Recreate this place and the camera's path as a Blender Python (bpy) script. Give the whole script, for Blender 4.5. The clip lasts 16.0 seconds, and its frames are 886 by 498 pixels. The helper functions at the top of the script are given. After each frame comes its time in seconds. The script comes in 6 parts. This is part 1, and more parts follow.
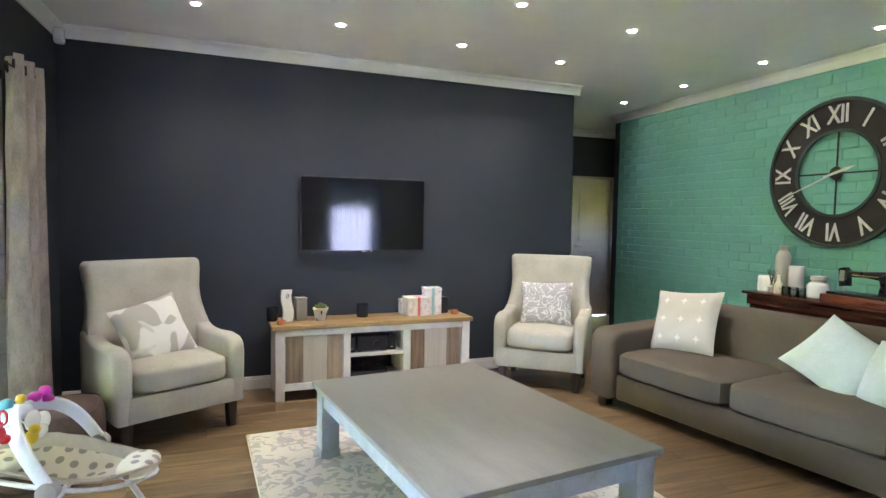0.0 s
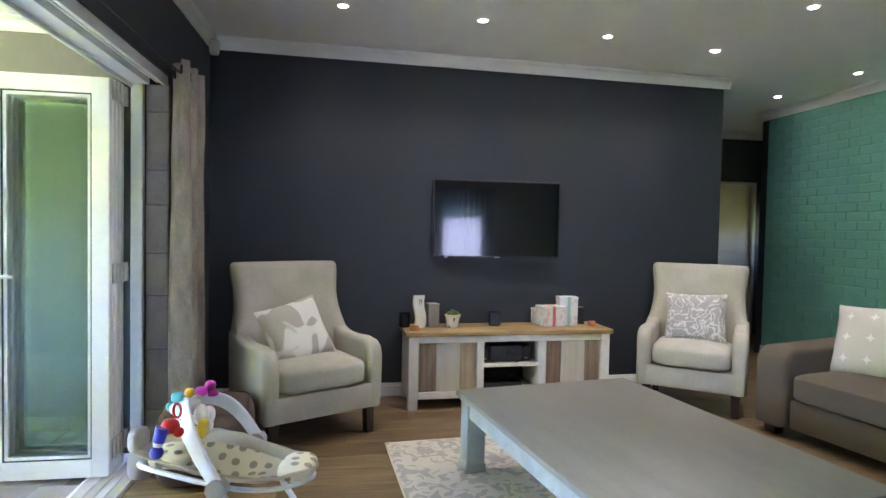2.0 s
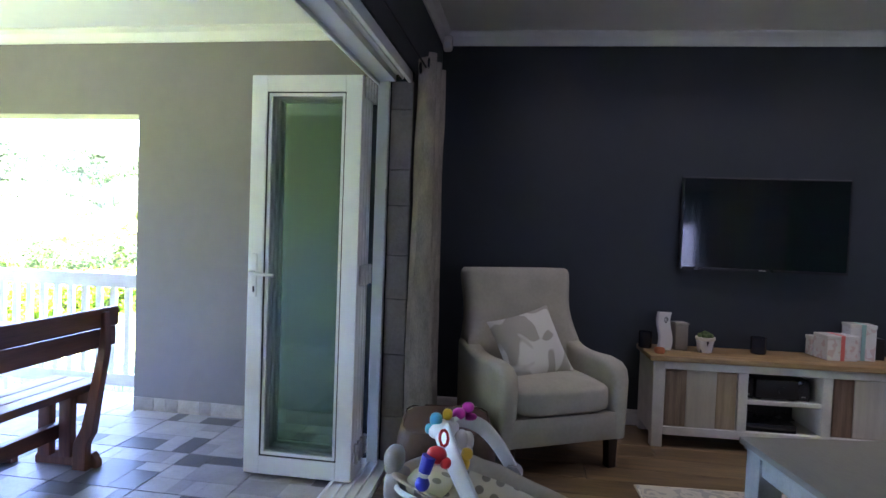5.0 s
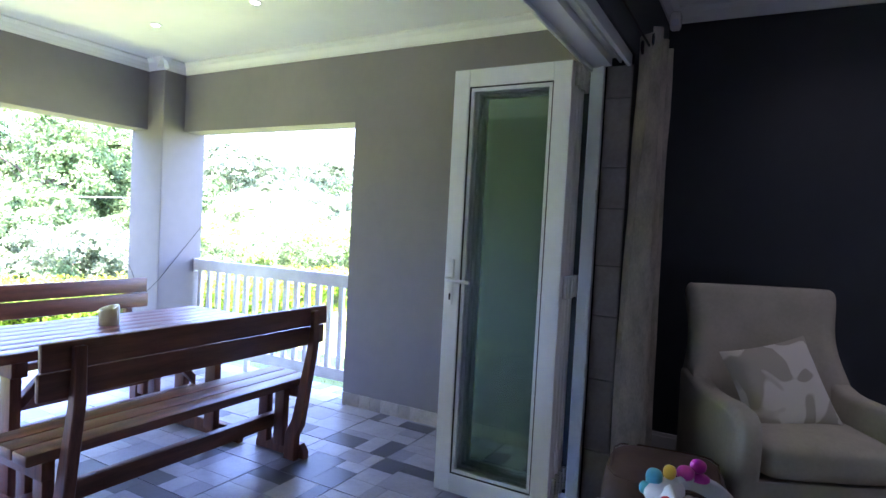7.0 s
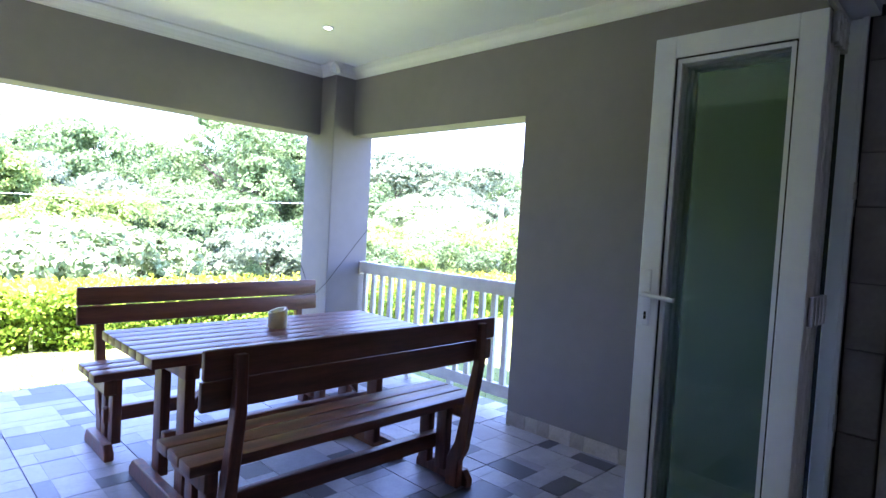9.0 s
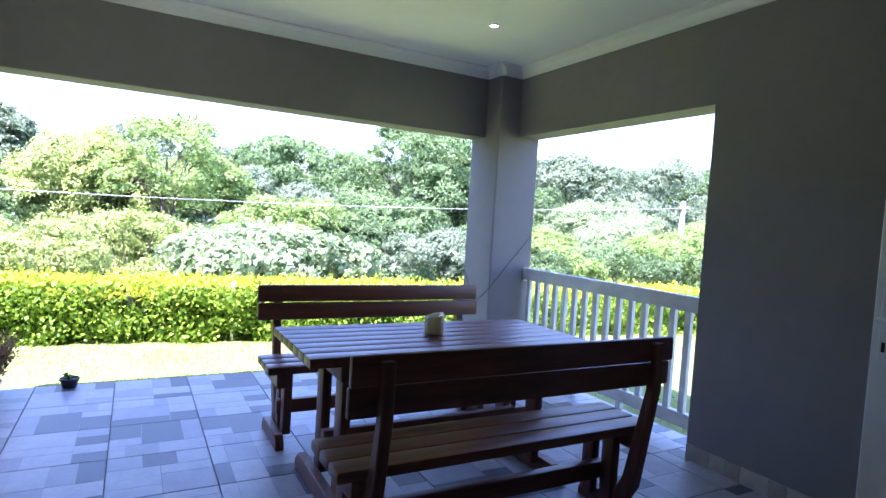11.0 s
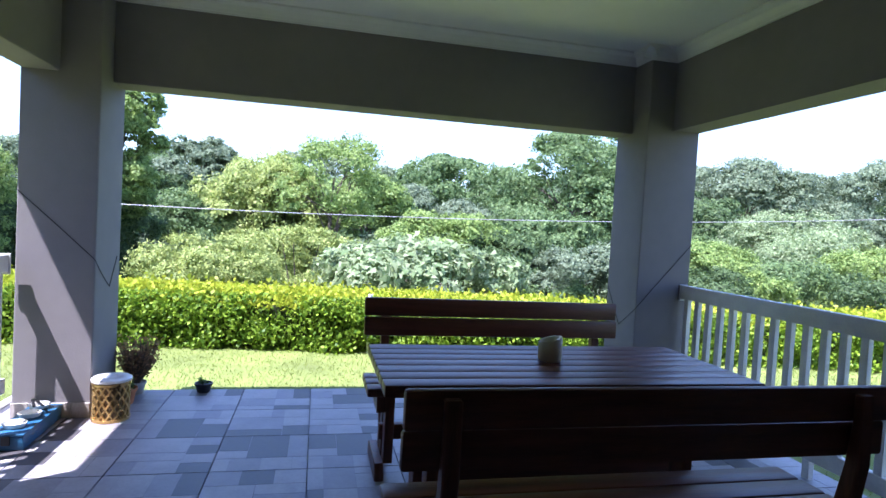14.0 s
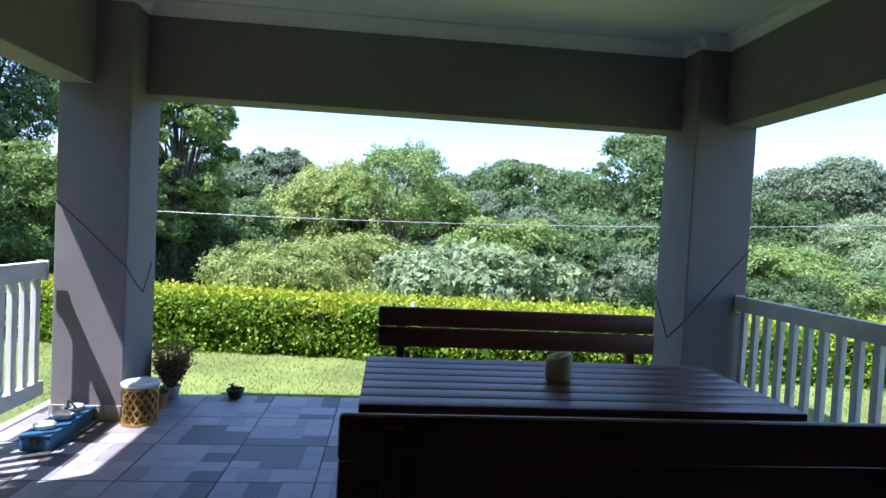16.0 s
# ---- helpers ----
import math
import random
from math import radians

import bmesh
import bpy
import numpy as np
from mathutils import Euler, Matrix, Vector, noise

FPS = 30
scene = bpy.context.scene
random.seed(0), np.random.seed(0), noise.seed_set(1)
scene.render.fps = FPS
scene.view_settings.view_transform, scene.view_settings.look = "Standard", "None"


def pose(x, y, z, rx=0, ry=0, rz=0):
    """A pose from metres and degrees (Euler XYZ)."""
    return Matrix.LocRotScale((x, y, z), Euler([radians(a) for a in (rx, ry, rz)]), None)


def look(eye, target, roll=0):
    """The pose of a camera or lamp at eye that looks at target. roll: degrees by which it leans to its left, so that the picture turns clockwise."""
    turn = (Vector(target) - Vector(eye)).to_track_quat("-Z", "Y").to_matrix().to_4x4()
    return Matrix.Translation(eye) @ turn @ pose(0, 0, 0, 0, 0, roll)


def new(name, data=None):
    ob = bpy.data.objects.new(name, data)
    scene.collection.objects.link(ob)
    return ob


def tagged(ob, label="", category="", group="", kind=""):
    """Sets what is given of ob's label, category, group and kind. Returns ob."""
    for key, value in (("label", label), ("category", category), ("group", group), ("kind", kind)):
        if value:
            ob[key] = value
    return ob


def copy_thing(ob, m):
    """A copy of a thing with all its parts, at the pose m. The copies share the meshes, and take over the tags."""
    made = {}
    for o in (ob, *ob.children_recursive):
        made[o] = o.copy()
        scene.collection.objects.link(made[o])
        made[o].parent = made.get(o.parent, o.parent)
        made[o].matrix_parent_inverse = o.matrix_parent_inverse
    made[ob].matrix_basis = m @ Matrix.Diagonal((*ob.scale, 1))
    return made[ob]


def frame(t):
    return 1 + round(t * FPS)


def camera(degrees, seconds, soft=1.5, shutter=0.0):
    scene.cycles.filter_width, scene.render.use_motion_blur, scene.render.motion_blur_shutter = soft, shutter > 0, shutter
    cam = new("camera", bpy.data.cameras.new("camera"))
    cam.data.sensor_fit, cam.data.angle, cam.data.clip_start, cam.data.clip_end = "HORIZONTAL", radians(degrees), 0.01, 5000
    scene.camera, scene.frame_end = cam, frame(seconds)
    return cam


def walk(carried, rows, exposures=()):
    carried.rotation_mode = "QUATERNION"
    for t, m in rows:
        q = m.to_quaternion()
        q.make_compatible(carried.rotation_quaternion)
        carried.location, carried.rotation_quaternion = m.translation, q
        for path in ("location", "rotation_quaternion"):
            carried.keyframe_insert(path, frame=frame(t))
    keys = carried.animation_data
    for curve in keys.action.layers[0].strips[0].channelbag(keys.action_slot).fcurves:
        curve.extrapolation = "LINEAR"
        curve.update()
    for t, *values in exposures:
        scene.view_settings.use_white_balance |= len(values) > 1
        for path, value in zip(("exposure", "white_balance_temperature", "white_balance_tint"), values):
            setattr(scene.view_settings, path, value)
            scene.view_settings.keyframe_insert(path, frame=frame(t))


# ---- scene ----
cam = camera(75.6, 16.0)
PATH = [
    (0, (1.264, 0.077, 1.383), (1.919, 1.964, 1.276), 1.0),
    (0.5, (1.212, 0.106, 1.335), (1.799, 2.016, 1.25), 0.9),
    (1, (1.15, 0.172, 1.307), (1.654, 2.106, 1.235), 1.0),
    (1.5, (1.103, 0.243, 1.309), (1.516, 2.199, 1.24), 1.1),
    (2, (1.04, 0.345, 1.3), (1.364, 2.317, 1.237), 1.1),
    (2.5, (0.984, 0.438, 1.288), (1.215, 2.424, 1.232), 1.3),
    (3, (0.943, 0.479, 1.296), (1.059, 2.475, 1.235), 1.5),
    (3.2, (0.889, 0.508, 1.309), (0.97, 2.505, 1.241), 1.5),
    (5.5, (0.658, 0.813, 1.29), (0.205, 2.76, 1.224), 2.4),
    (6, (0.629, 0.895, 1.3), (-0.004, 2.791, 1.225), 2.7),
    (6.5, (0.602, 0.959, 1.284), (-0.196, 2.792, 1.214), 3.0),
    (7, (0.598, 1.041, 1.285), (-0.373, 2.788, 1.211), 3.0),
    (7.5, (0.546, 1.092, 1.281), (-0.551, 2.762, 1.2), 3.2),
    (8, (0.487, 1.197, 1.297), (-0.718, 2.791, 1.205), 3.3),
    (8.5, (0.379, 1.239, 1.27), (-0.907, 2.767, 1.19), 3.3),
    (9, (0.305, 1.289, 1.269), (-1.098, 2.712, 1.183), 3.3),
    (11.5, (0.147, 1.514, 1.25), (-1.671, 2.342, 1.154), 3.5),
    (12, (0.101, 1.596, 1.234), (-1.768, 2.302, 1.142), 3.4),
    (12.5, (0.017, 1.624, 1.24), (-1.879, 2.251, 1.145), 3.6),
    (13, (-0.043, 1.696, 1.221), (-1.966, 2.239, 1.136), 3.4),
    (13.5, (-0.081, 1.741, 1.22), (-2.019, 2.231, 1.14), 3.3),
    (14, (-0.132, 1.811, 1.22), (-2.083, 2.244, 1.143), 3.2),
    (14.5, (-0.167, 1.906, 1.222), (-2.132, 2.268, 1.149), 3.2),
    (15, (-0.189, 1.998, 1.238), (-2.167, 2.29, 1.162), 3.0),
    (15.5, (-0.222, 2.045, 1.221), (-2.206, 2.286, 1.156), 3.0),
    (16, (-0.241, 2.118, 1.231), (-2.231, 2.303, 1.164), 2.9),
]
walk(cam, [(t, look(eye, target, roll)) for t, eye, target, roll in PATH],
     exposures=[(0, 7.02, 6500, 24), (1.5, 6.75, 6400, 25), (3, 6.2, 6050, 28), (5.5, 5.05, 5750, 36), (7, 4.55, 5650, 40), (8, 4.22, 5600, 42), (9, 3.8, 5550, 41), (11.5, 2.65, 5400, 35), (12.5, 2.3, 5400, 33), (14.5, 1.6, 5450, 25), (16, 1.28, 5500, 20)])

# ---- light ----
SUN_FROM = Vector((0.55, -1.0, 2.2)).normalized()
world = bpy.data.worlds.new("world")
scene.world = world
world.use_nodes = True
wn = world.node_tree
sky = wn.nodes.new("ShaderNodeTexSky")
sky.sky_type, sky.sun_disc = "NISHITA", False
sky.sun_elevation, sky.sun_rotation = math.asin(SUN_FROM.z), radians(153)
sky.air_density, sky.dust_density, sky.ozone_density = 1.0, 0.5, 2.2
wn.nodes["Background"].inputs[1].default_value = 0.15
wn.links.new(sky.outputs[0], wn.nodes["Background"].inputs[0])
sun_data = bpy.data.lights.new("sun", "SUN")
sun_data.energy, sun_data.angle, sun_data.color = 5.0, radians(0.5), (1.0, 0.95, 0.86)
sun = new("sun", sun_data)
sun.matrix_world = look(SUN_FROM * 30, (0, 0, 0))


# ---- materials ----
def node_mat(name, color, rough=0.6, metal=0.0, var=0.0, scale=8.0, var2=None, bump=0.0, bump_scale=60.0, stretch=(1, 1, 1),
             spec=0.5, rand=0.0, island=0.0, coat=0.0):
    """Two scales of noise over a base colour, with fine relief; rand and island vary it piece by piece."""
    m = bpy.data.materials.new(name)
    m.use_nodes = True
    nt = m.node_tree
    b = nt.nodes["Principled BSDF"]
    b.inputs["Roughness"].default_value, b.inputs["Metallic"].default_value = rough, metal
    b.inputs["Specular IOR Level"].default_value = spec
    b.inputs["Coat Weight"].default_value = coat
    b.inputs["Base Color"].default_value = (*color, 1)
    tc = nt.nodes.new("ShaderNodeTexCoord")
    mp = nt.nodes.new("ShaderNodeMapping")
    mp.inputs["Scale"].default_value = stretch
    nt.links.new(tc.outputs["Object"], mp.inputs["Vector"])
    last = None
    if var > 0:
        dark = tuple(c * (1 - var) for c in color)
        light = var2 if var2 else tuple(min(1, c * (1 + var)) for c in color)
        n1 = nt.nodes.new("ShaderNodeTexNoise")
        n1.inputs["Scale"].default_value, n1.inputs["Detail"].default_value = scale, 6
        n2 = nt.nodes.new("ShaderNodeTexNoise")
        n2.inputs["Scale"].default_value, n2.inputs["Detail"].default_value = scale * 9, 4
        nt.links.new(mp.outputs[0], n1.inputs["Vector"])
        nt.links.new(mp.outputs[0], n2.inputs["Vector"])
        mx = nt.nodes.new("ShaderNodeMath")
        mx.operation = "MULTIPLY_ADD"
        mx.inputs[1].default_value, mx.inputs[2].default_value = 0.4, -0.2
        nt.links.new(n2.outputs["Fac"], mx.inputs[0])
        ad = nt.nodes.new("ShaderNodeMath")
        ad.operation = "ADD"
        nt.links.new(n1.outputs["Fac"], ad.inputs[0])
        nt.links.new(mx.outputs[0], ad.inputs[1])
        rp = nt.nodes.new("ShaderNodeValToRGB")
        rp.color_ramp.elements[0].position, rp.color_ramp.elements[1].position = 0.3, 0.7
        rp.color_ramp.elements[0].color, rp.color_ramp.elements[1].color = (*dark, 1), (*light, 1)
        nt.links.new(ad.outputs[0], rp.inputs[0])
        last = rp.outputs[0]
        ro = nt.nodes.new("ShaderNodeMath")
        ro.operation, ro.use_clamp = "MULTIPLY_ADD", True
        ro.inputs[1].default_value, ro.inputs[2].default_value = 0.25, rough - 0.12
        nt.links.new(n1.outputs["Fac"], ro.inputs[0])
        nt.links.new(ro.outputs[0], b.inputs["Roughness"])
    if rand > 0 or island > 0:
        hs = nt.nodes.new("ShaderNodeHueSaturation")
        if last:
            nt.links.new(last, hs.inputs["Color"])
        else:
            hs.inputs["Color"].default_value = (*color, 1)
        src = nt.nodes.new("ShaderNodeObjectInfo").outputs["Random"] if rand > 0 else nt.nodes.new("ShaderNodeNewGeometry").outputs["Random Per Island"]
        k = max(rand, island)
        ma = nt.nodes.new("ShaderNodeMath")
        ma.operation = "MULTIPLY_ADD"
        ma.inputs[1].default_value, ma.inputs[2].default_value = 2 * k, 1 - k
        nt.links.new(src, ma.inputs[0])
        nt.links.new(ma.outputs[0], hs.inputs["Value"])
        last = hs.outputs[0]
    if last:
        nt.links.new(last, b.inputs["Base Color"])
    if bump > 0:
        n3 = nt.nodes.new("ShaderNodeTexNoise")
        n3.inputs["Scale"].default_value, n3.inputs["Detail"].default_value = bump_scale, 5
        nt.links.new(mp.outputs[0], n3.inputs["Vector"])
        bp = nt.nodes.new("ShaderNodeBump")
        bp.inputs["Strength"].default_value, bp.inputs["Distance"].default_value = bump, 0.01
        nt.links.new(n3.outputs["Fac"], bp.inputs["Height"])
        nt.links.new(bp.outputs[0], b.inputs["Normal"])
    return m


def pattern_mat(name, ground, figure, scale, kind="spots", rough=0.85, edge=0.45):
    """Cloth printed with a figure: spots, blossoms or scrolls."""
    m = node_mat(name, ground, rough, bump=0.25, bump_scale=300)
    nt = m.node_tree
    b = nt.nodes["Principled BSDF"]
    tc = nt.nodes.new("ShaderNodeTexCoord")
    if kind == "scrolls":
        w = nt.nodes.new("ShaderNodeTexNoise")
        w.inputs["Scale"].default_value, w.inputs["Detail"].default_value, w.inputs["Distortion"].default_value = scale, 1.5, 2.2
        out = w.outputs["Fac"]
    elif kind == "leaves":
        w = nt.nodes.new("ShaderNodeTexNoise")
        w.inputs["Scale"].default_value, w.inputs["Detail"].default_value, w.inputs["Distortion"].default_value = scale, 1.2, 1.7
        out = w.outputs["Fac"]
    elif kind == "blossoms":
        w = nt.nodes.new("ShaderNodeTexNoise")
        w.inputs["Scale"].default_value, w.inputs["Detail"].default_value, w.inputs["Distortion"].default_value = scale, 0.6, 0.8
        out = w.outputs["Fac"]
    else:
        w = nt.nodes.new("ShaderNodeTexVoronoi")
        w.inputs["Scale"].default_value = scale
        w.voronoi_dimensions = "2D"
        w.inputs["Randomness"].default_value = 0.35
        out = w.outputs["Distance"]
    if kind == "crosses":
        w.distance, w.inputs["Exponent"].default_value, w.inputs["Randomness"].default_value = "MINKOWSKI", 0.5, 0.0
        w.voronoi_dimensions = "2D"
    if kind == "crosses":
        sp, cb_ = nt.nodes.new("ShaderNodeSeparateXYZ"), nt.nodes.new("ShaderNodeCombineXYZ")
        nt.links.new(tc.outputs["Object"], sp.inputs[0])
        nt.links.new(sp.outputs[0], cb_.inputs[0])
        nt.links.new(sp.outputs[2], cb_.inputs[1])
        nt.links.new(cb_.outputs[0], w.inputs["Vector"])
    else:
        nt.links.new(tc.outputs["Object"], w.inputs["Vector"])
    rp = nt.nodes.new("ShaderNodeValToRGB")
    rp.color_ramp.elements[0].position, rp.color_ramp.elements[1].position = edge, edge + 0.035
    first, second = (figure, ground) if kind in ("spots", "crosses") else (ground, figure)
    rp.color_ramp.elements[0].color, rp.color_ramp.elements[1].color = (*first, 1), (*second, 1)
    if kind == "scrolls":
        for pos, col in ((edge + 0.075, second), (edge + 0.10, first)):
            e = rp.color_ramp.elements.new(pos)
            e.color = (*col, 1)
    nt.links.new(out, rp.inputs[0])
    nt.links.new(rp.outputs[0], b.inputs["Base Color"])
    return m


def wood_mat(name, dark, light, rough=0.45, axis=0, scale=3.0, rand=0.0, coat=0.0, var=0.42):
    st = [14.0, 14.0, 14.0]
    st[axis] = 1.0
    return node_mat(name, tuple((a + c) / 2 for a, c in zip(dark, light)), rough, var=var, var2=light, scale=scale, stretch=st,
                    bump=0.12, bump_scale=14, rand=rand, coat=coat)


def glass_mat(name, tint=(0.85, 0.95, 0.92), mix=0.9):
    m = bpy.data.materials.new(name)
    m.use_nodes = True
    nt = m.node_tree
    nt.nodes.remove(nt.nodes["Principled BSDF"])
    tr, gl, ms = nt.nodes.new("ShaderNodeBsdfTransparent"), nt.nodes.new("ShaderNodeBsdfGlossy"), nt.nodes.new("ShaderNodeMixShader")
    fr = nt.nodes.new("ShaderNodeFresnel")
    fr.inputs["IOR"].default_value = 1.5
    tr.inputs[0].default_value = (*tint, 1)
    gl.inputs["Roughness"].default_value = 0.01
    nt.links.new(fr.outputs[0], ms.inputs[0])
    nt.links.new(tr.outputs[0], ms.inputs[1])
    nt.links.new(gl.outputs[0], ms.inputs[2])
    nt.links.new(ms.outputs[0], nt.nodes["Material Output"].inputs[0])
    return m


def leaf_mat(name, a, c, glow=0.35):
    """Leaves: two tones by island, a little light passing through."""
    m = bpy.data.materials.new(name)
    m.use_nodes = True
    nt = m.node_tree
    b = nt.nodes["Principled BSDF"]
    b.inputs["Roughness"].default_value, b.inputs["Specular IOR Level"].default_value = 0.55, 0.3
    g = nt.nodes.new("ShaderNodeNewGeometry")
    rp = nt.nodes.new("ShaderNodeValToRGB")
    rp.color_ramp.elements[0].color, rp.color_ramp.elements[1].color = (*a, 1), (*c, 1)
    nt.links.new(g.outputs["Random Per Island"], rp.inputs[0])
    nt.links.new(rp.outputs[0], b.inputs["Base Color"])
    tl, ms = nt.nodes.new("ShaderNodeBsdfTranslucent"), nt.nodes.new("ShaderNodeMixShader")
    nt.links.new(rp.outputs[0], tl.inputs[0])
    ms.inputs[0].default_value = glow
    nt.links.new(b.outputs[0], ms.inputs[1])
    nt.links.new(tl.outputs[0], ms.inputs[2])
    nt.links.new(ms.outputs[0], nt.nodes["Material Output"].inputs[0])
    return m


def glow_mat(name, color, strength):
    m = bpy.data.materials.new(name)
    m.use_nodes = True
    b = m.node_tree.nodes["Principled BSDF"]
    b.inputs["Emission Color"].default_value, b.inputs["Emission Strength"].default_value = (*color, 1), strength
    b.inputs["Base Color"].default_value = (*color, 1)
    return m


M_NAVY = node_mat("navy_paint", (0.0215, 0.0285, 0.036), 0.5, var=0.1, scale=1.5, bump=0.06, bump_scale=220)
M_WHITE = node_mat("white_paint", (0.78, 0.78, 0.75), 0.6, var=0.05, scale=1.2, bump=0.03, bump_scale=160)
M_CEIL = node_mat("ceiling_paint", (0.80, 0.80, 0.77), 0.8, var=0.04, scale=0.8, bump=0.03, bump_scale=120)
M_GREEN = node_mat("green_brick_paint", (0.165, 0.43, 0.35), 0.5, var=0.08, scale=3, bump=0.15, bump_scale=70, rand=0.04)
M_GREENJ = node_mat("green_joint_paint", (0.15, 0.41, 0.33), 0.6, var=0.08, scale=5, bump=0.15, bump_scale=70, island=0.04)
M_PATIO = node_mat("grey_plaster", (0.212, 0.195, 0.195), 0.75, var=0.07, scale=1.2, bump=0.12, bump_scale=90)
M_ALU = node_mat("white_aluminium", (0.80, 0.81, 0.82), 0.35, var=0.04, scale=3, bump=0.02, bump_scale=200)
M_GASKET = node_mat("black_gasket", (0.012, 0.012, 0.014), 0.6, var=0.2, scale=20)
M_GLASS = glass_mat("door_glass", (0.89, 0.955, 0.91))
M_STEEL = node_mat("hinge_steel", (0.55, 0.54, 0.50), 0.35, metal=0.9, var=0.15, scale=30)
M_CLAD = node_mat("reveal_stone", (0.33, 0.305, 0.275), 0.8, var=0.16, scale=6, bump=0.4, bump_scale=40, rand=0.08)
M_PLANK = wood_mat("laminate_planks", (0.092, 0.060, 0.029), (0.25, 0.168, 0.085), 0.34, axis=0, scale=2.2, rand=0.22)
M_CURTAIN = node_mat("crushed_curtain", (0.50, 0.45, 0.38), 0.75, var=0.25, scale=14, bump=0.35, bump_scale=120, stretch=(1, 1, 0.45))
M_LINEN = node_mat("beige_linen", (0.435, 0.42, 0.34), 0.9, var=0.1, scale=6, bump=0.35, bump_scale=420)
M_DARKWOOD = wood_mat("dark_leg_wood", (0.012, 0.007, 0.005), (0.035, 0.02, 0.014), 0.4, axis=2)
M_SOFA = node_mat("brown_sofa_cloth", (0.089, 0.070, 0.044), 0.8, var=0.12, scale=4, bump=0.3, bump_scale=380)
M_GREYWOOD = node_mat("grey_table_paint", (0.205, 0.20, 0.165), 0.36, var=0.13, scale=2.0, stretch=(5, 1, 5), bump=0.12, bump_scale=30)
M_GREYEDGE = node_mat("worn_table_edge", (0.36, 0.39, 0.39), 0.5, var=0.15, scale=9, bump=0.15, bump_scale=60)
M_STANDW = node_mat("distressed_white_paint", (0.74, 0.73, 0.69), 0.5, var=0.1, scale=9, bump=0.1, bump_scale=50)
M_OAK = wood_mat("oak_top", (0.22, 0.13, 0.05), (0.46, 0.31, 0.14), 0.4, axis=0, scale=2.5)
M_BOARD = [wood_mat("reclaimed_brown", (0.15, 0.105, 0.068), (0.36, 0.27, 0.19), 0.6, axis=2, scale=2.5, var=0.3),
           wood_mat("reclaimed_grey", (0.50, 0.47, 0.40), (0.60, 0.56, 0.48), 0.6, axis=2, scale=2, var=0.08),
           wood_mat("reclaimed_tan", (0.32, 0.24, 0.155), (0.48, 0.38, 0.26), 0.6, axis=2, scale=2.5, var=0.22),
           wood_mat("reclaimed_red", (0.13, 0.08, 0.05), (0.29, 0.19, 0.125), 0.6, axis=2, scale=2.5, var=0.3)]
M_SCREEN = node_mat("tv_screen", (0.004, 0.004, 0.005), 0.06, spec=0.6)
M_BLACK = node_mat("black_plastic", (0.010, 0.010, 0.012), 0.3, var=0.2, scale=20)
M_SATIN = node_mat("satin_black", (0.015, 0.015, 0.017), 0.5, var=0.2, scale=12)
M_MAHOG = wood_mat("mahogany", (0.022, 0.006, 0.004), (0.085, 0.026, 0.016), 0.22, axis=1, scale=2.5, coat=0.3)
M_REDWOOD = wood_mat("sewing_base_wood", (0.10, 0.022, 0.01), (0.22, 0.06, 0.03), 0.3, axis=1)
M_BENCH = wood_mat("stained_bench_wood", (0.066, 0.020, 0.010), (0.205, 0.072, 0.040), 0.40, axis=1, scale=2.0, coat=0.08, var=0.3)
M_BENCH.node_tree.nodes["Principled BSDF"].inputs["Coat Roughness"].default_value = 0.22
M_BENCHX = wood_mat("stained_leg_wood", (0.066, 0.020, 0.010), (0.205, 0.072, 0.040), 0.4, axis=2, scale=2.5)
M_CERAMIC = node_mat("white_ceramic", (0.75, 0.73, 0.69), 0.25, var=0.05, scale=6)
M_WAX = node_mat("candle_wax", (0.72, 0.66, 0.48), 0.5, var=0.07, scale=9)
M_TERRA = node_mat("terracotta", (0.42, 0.15, 0.06), 0.7, var=0.2, scale=14)
M_POUFFE = node_mat("brown_suede", (0.085, 0.05, 0.036), 0.7, var=0.25, scale=5, bump=0.25, bump_scale=200)
M_RUG = pattern_mat("rug_leaves", (0.60, 0.56, 0.47), (0.40, 0.385, 0.345), 12, "leaves", 0.95, 0.515)
M_FLOWER = pattern_mat("blossom_cloth", (0.43, 0.405, 0.335), (0.70, 0.69, 0.62), 6.0, "blossoms", 0.9, 0.48)
M_PAISLEY = pattern_mat("paisley_cloth", (0.36, 0.355, 0.345), (0.66, 0.655, 0.62), 9, "scrolls", 0.9, 0.44)
M_CROSS = pattern_mat("cross_cloth", (0.47, 0.44, 0.37), (0.64, 0.62, 0.55), 7, "crosses", 0.9, 0.26)
M_MINT = node_mat("pale_mint_cloth", (0.47, 0.54, 0.49), 0.85, var=0.08, scale=7, bump=0.9, bump_scale=9)
M_BABY = pattern_mat("dotted_baby_cloth", (0.72, 0.67, 0.54), (0.34, 0.31, 0.25), 16, "spots", 0.9, 0.24)
M_BABYTAN = node_mat("tan_baby_cloth", (0.56, 0.50, 0.40), 0.9, var=0.1, scale=9, bump=0.2, bump_scale=260)
M_PLAST_W = node_mat("white_plastic", (0.68, 0.70, 0.73), 0.35, var=0.04, scale=8)
M_PLAST_G = node_mat("grey_plastic", (0.34, 0.33, 0.33), 0.45, var=0.08, scale=8)
M_GOLD = node_mat("pierced_gold", (0.55, 0.36, 0.13), 0.3, metal=0.85, var=0.2, scale=22)
M_BLUEBOX = node_mat("blue_plastic", (0.025, 0.11, 0.22), 0.4, var=0.15, scale=9)
M_SKIRT = node_mat("skirting_tile", (0.36, 0.32, 0.28), 0.45, var=0.2, scale=8, rand=0.25)
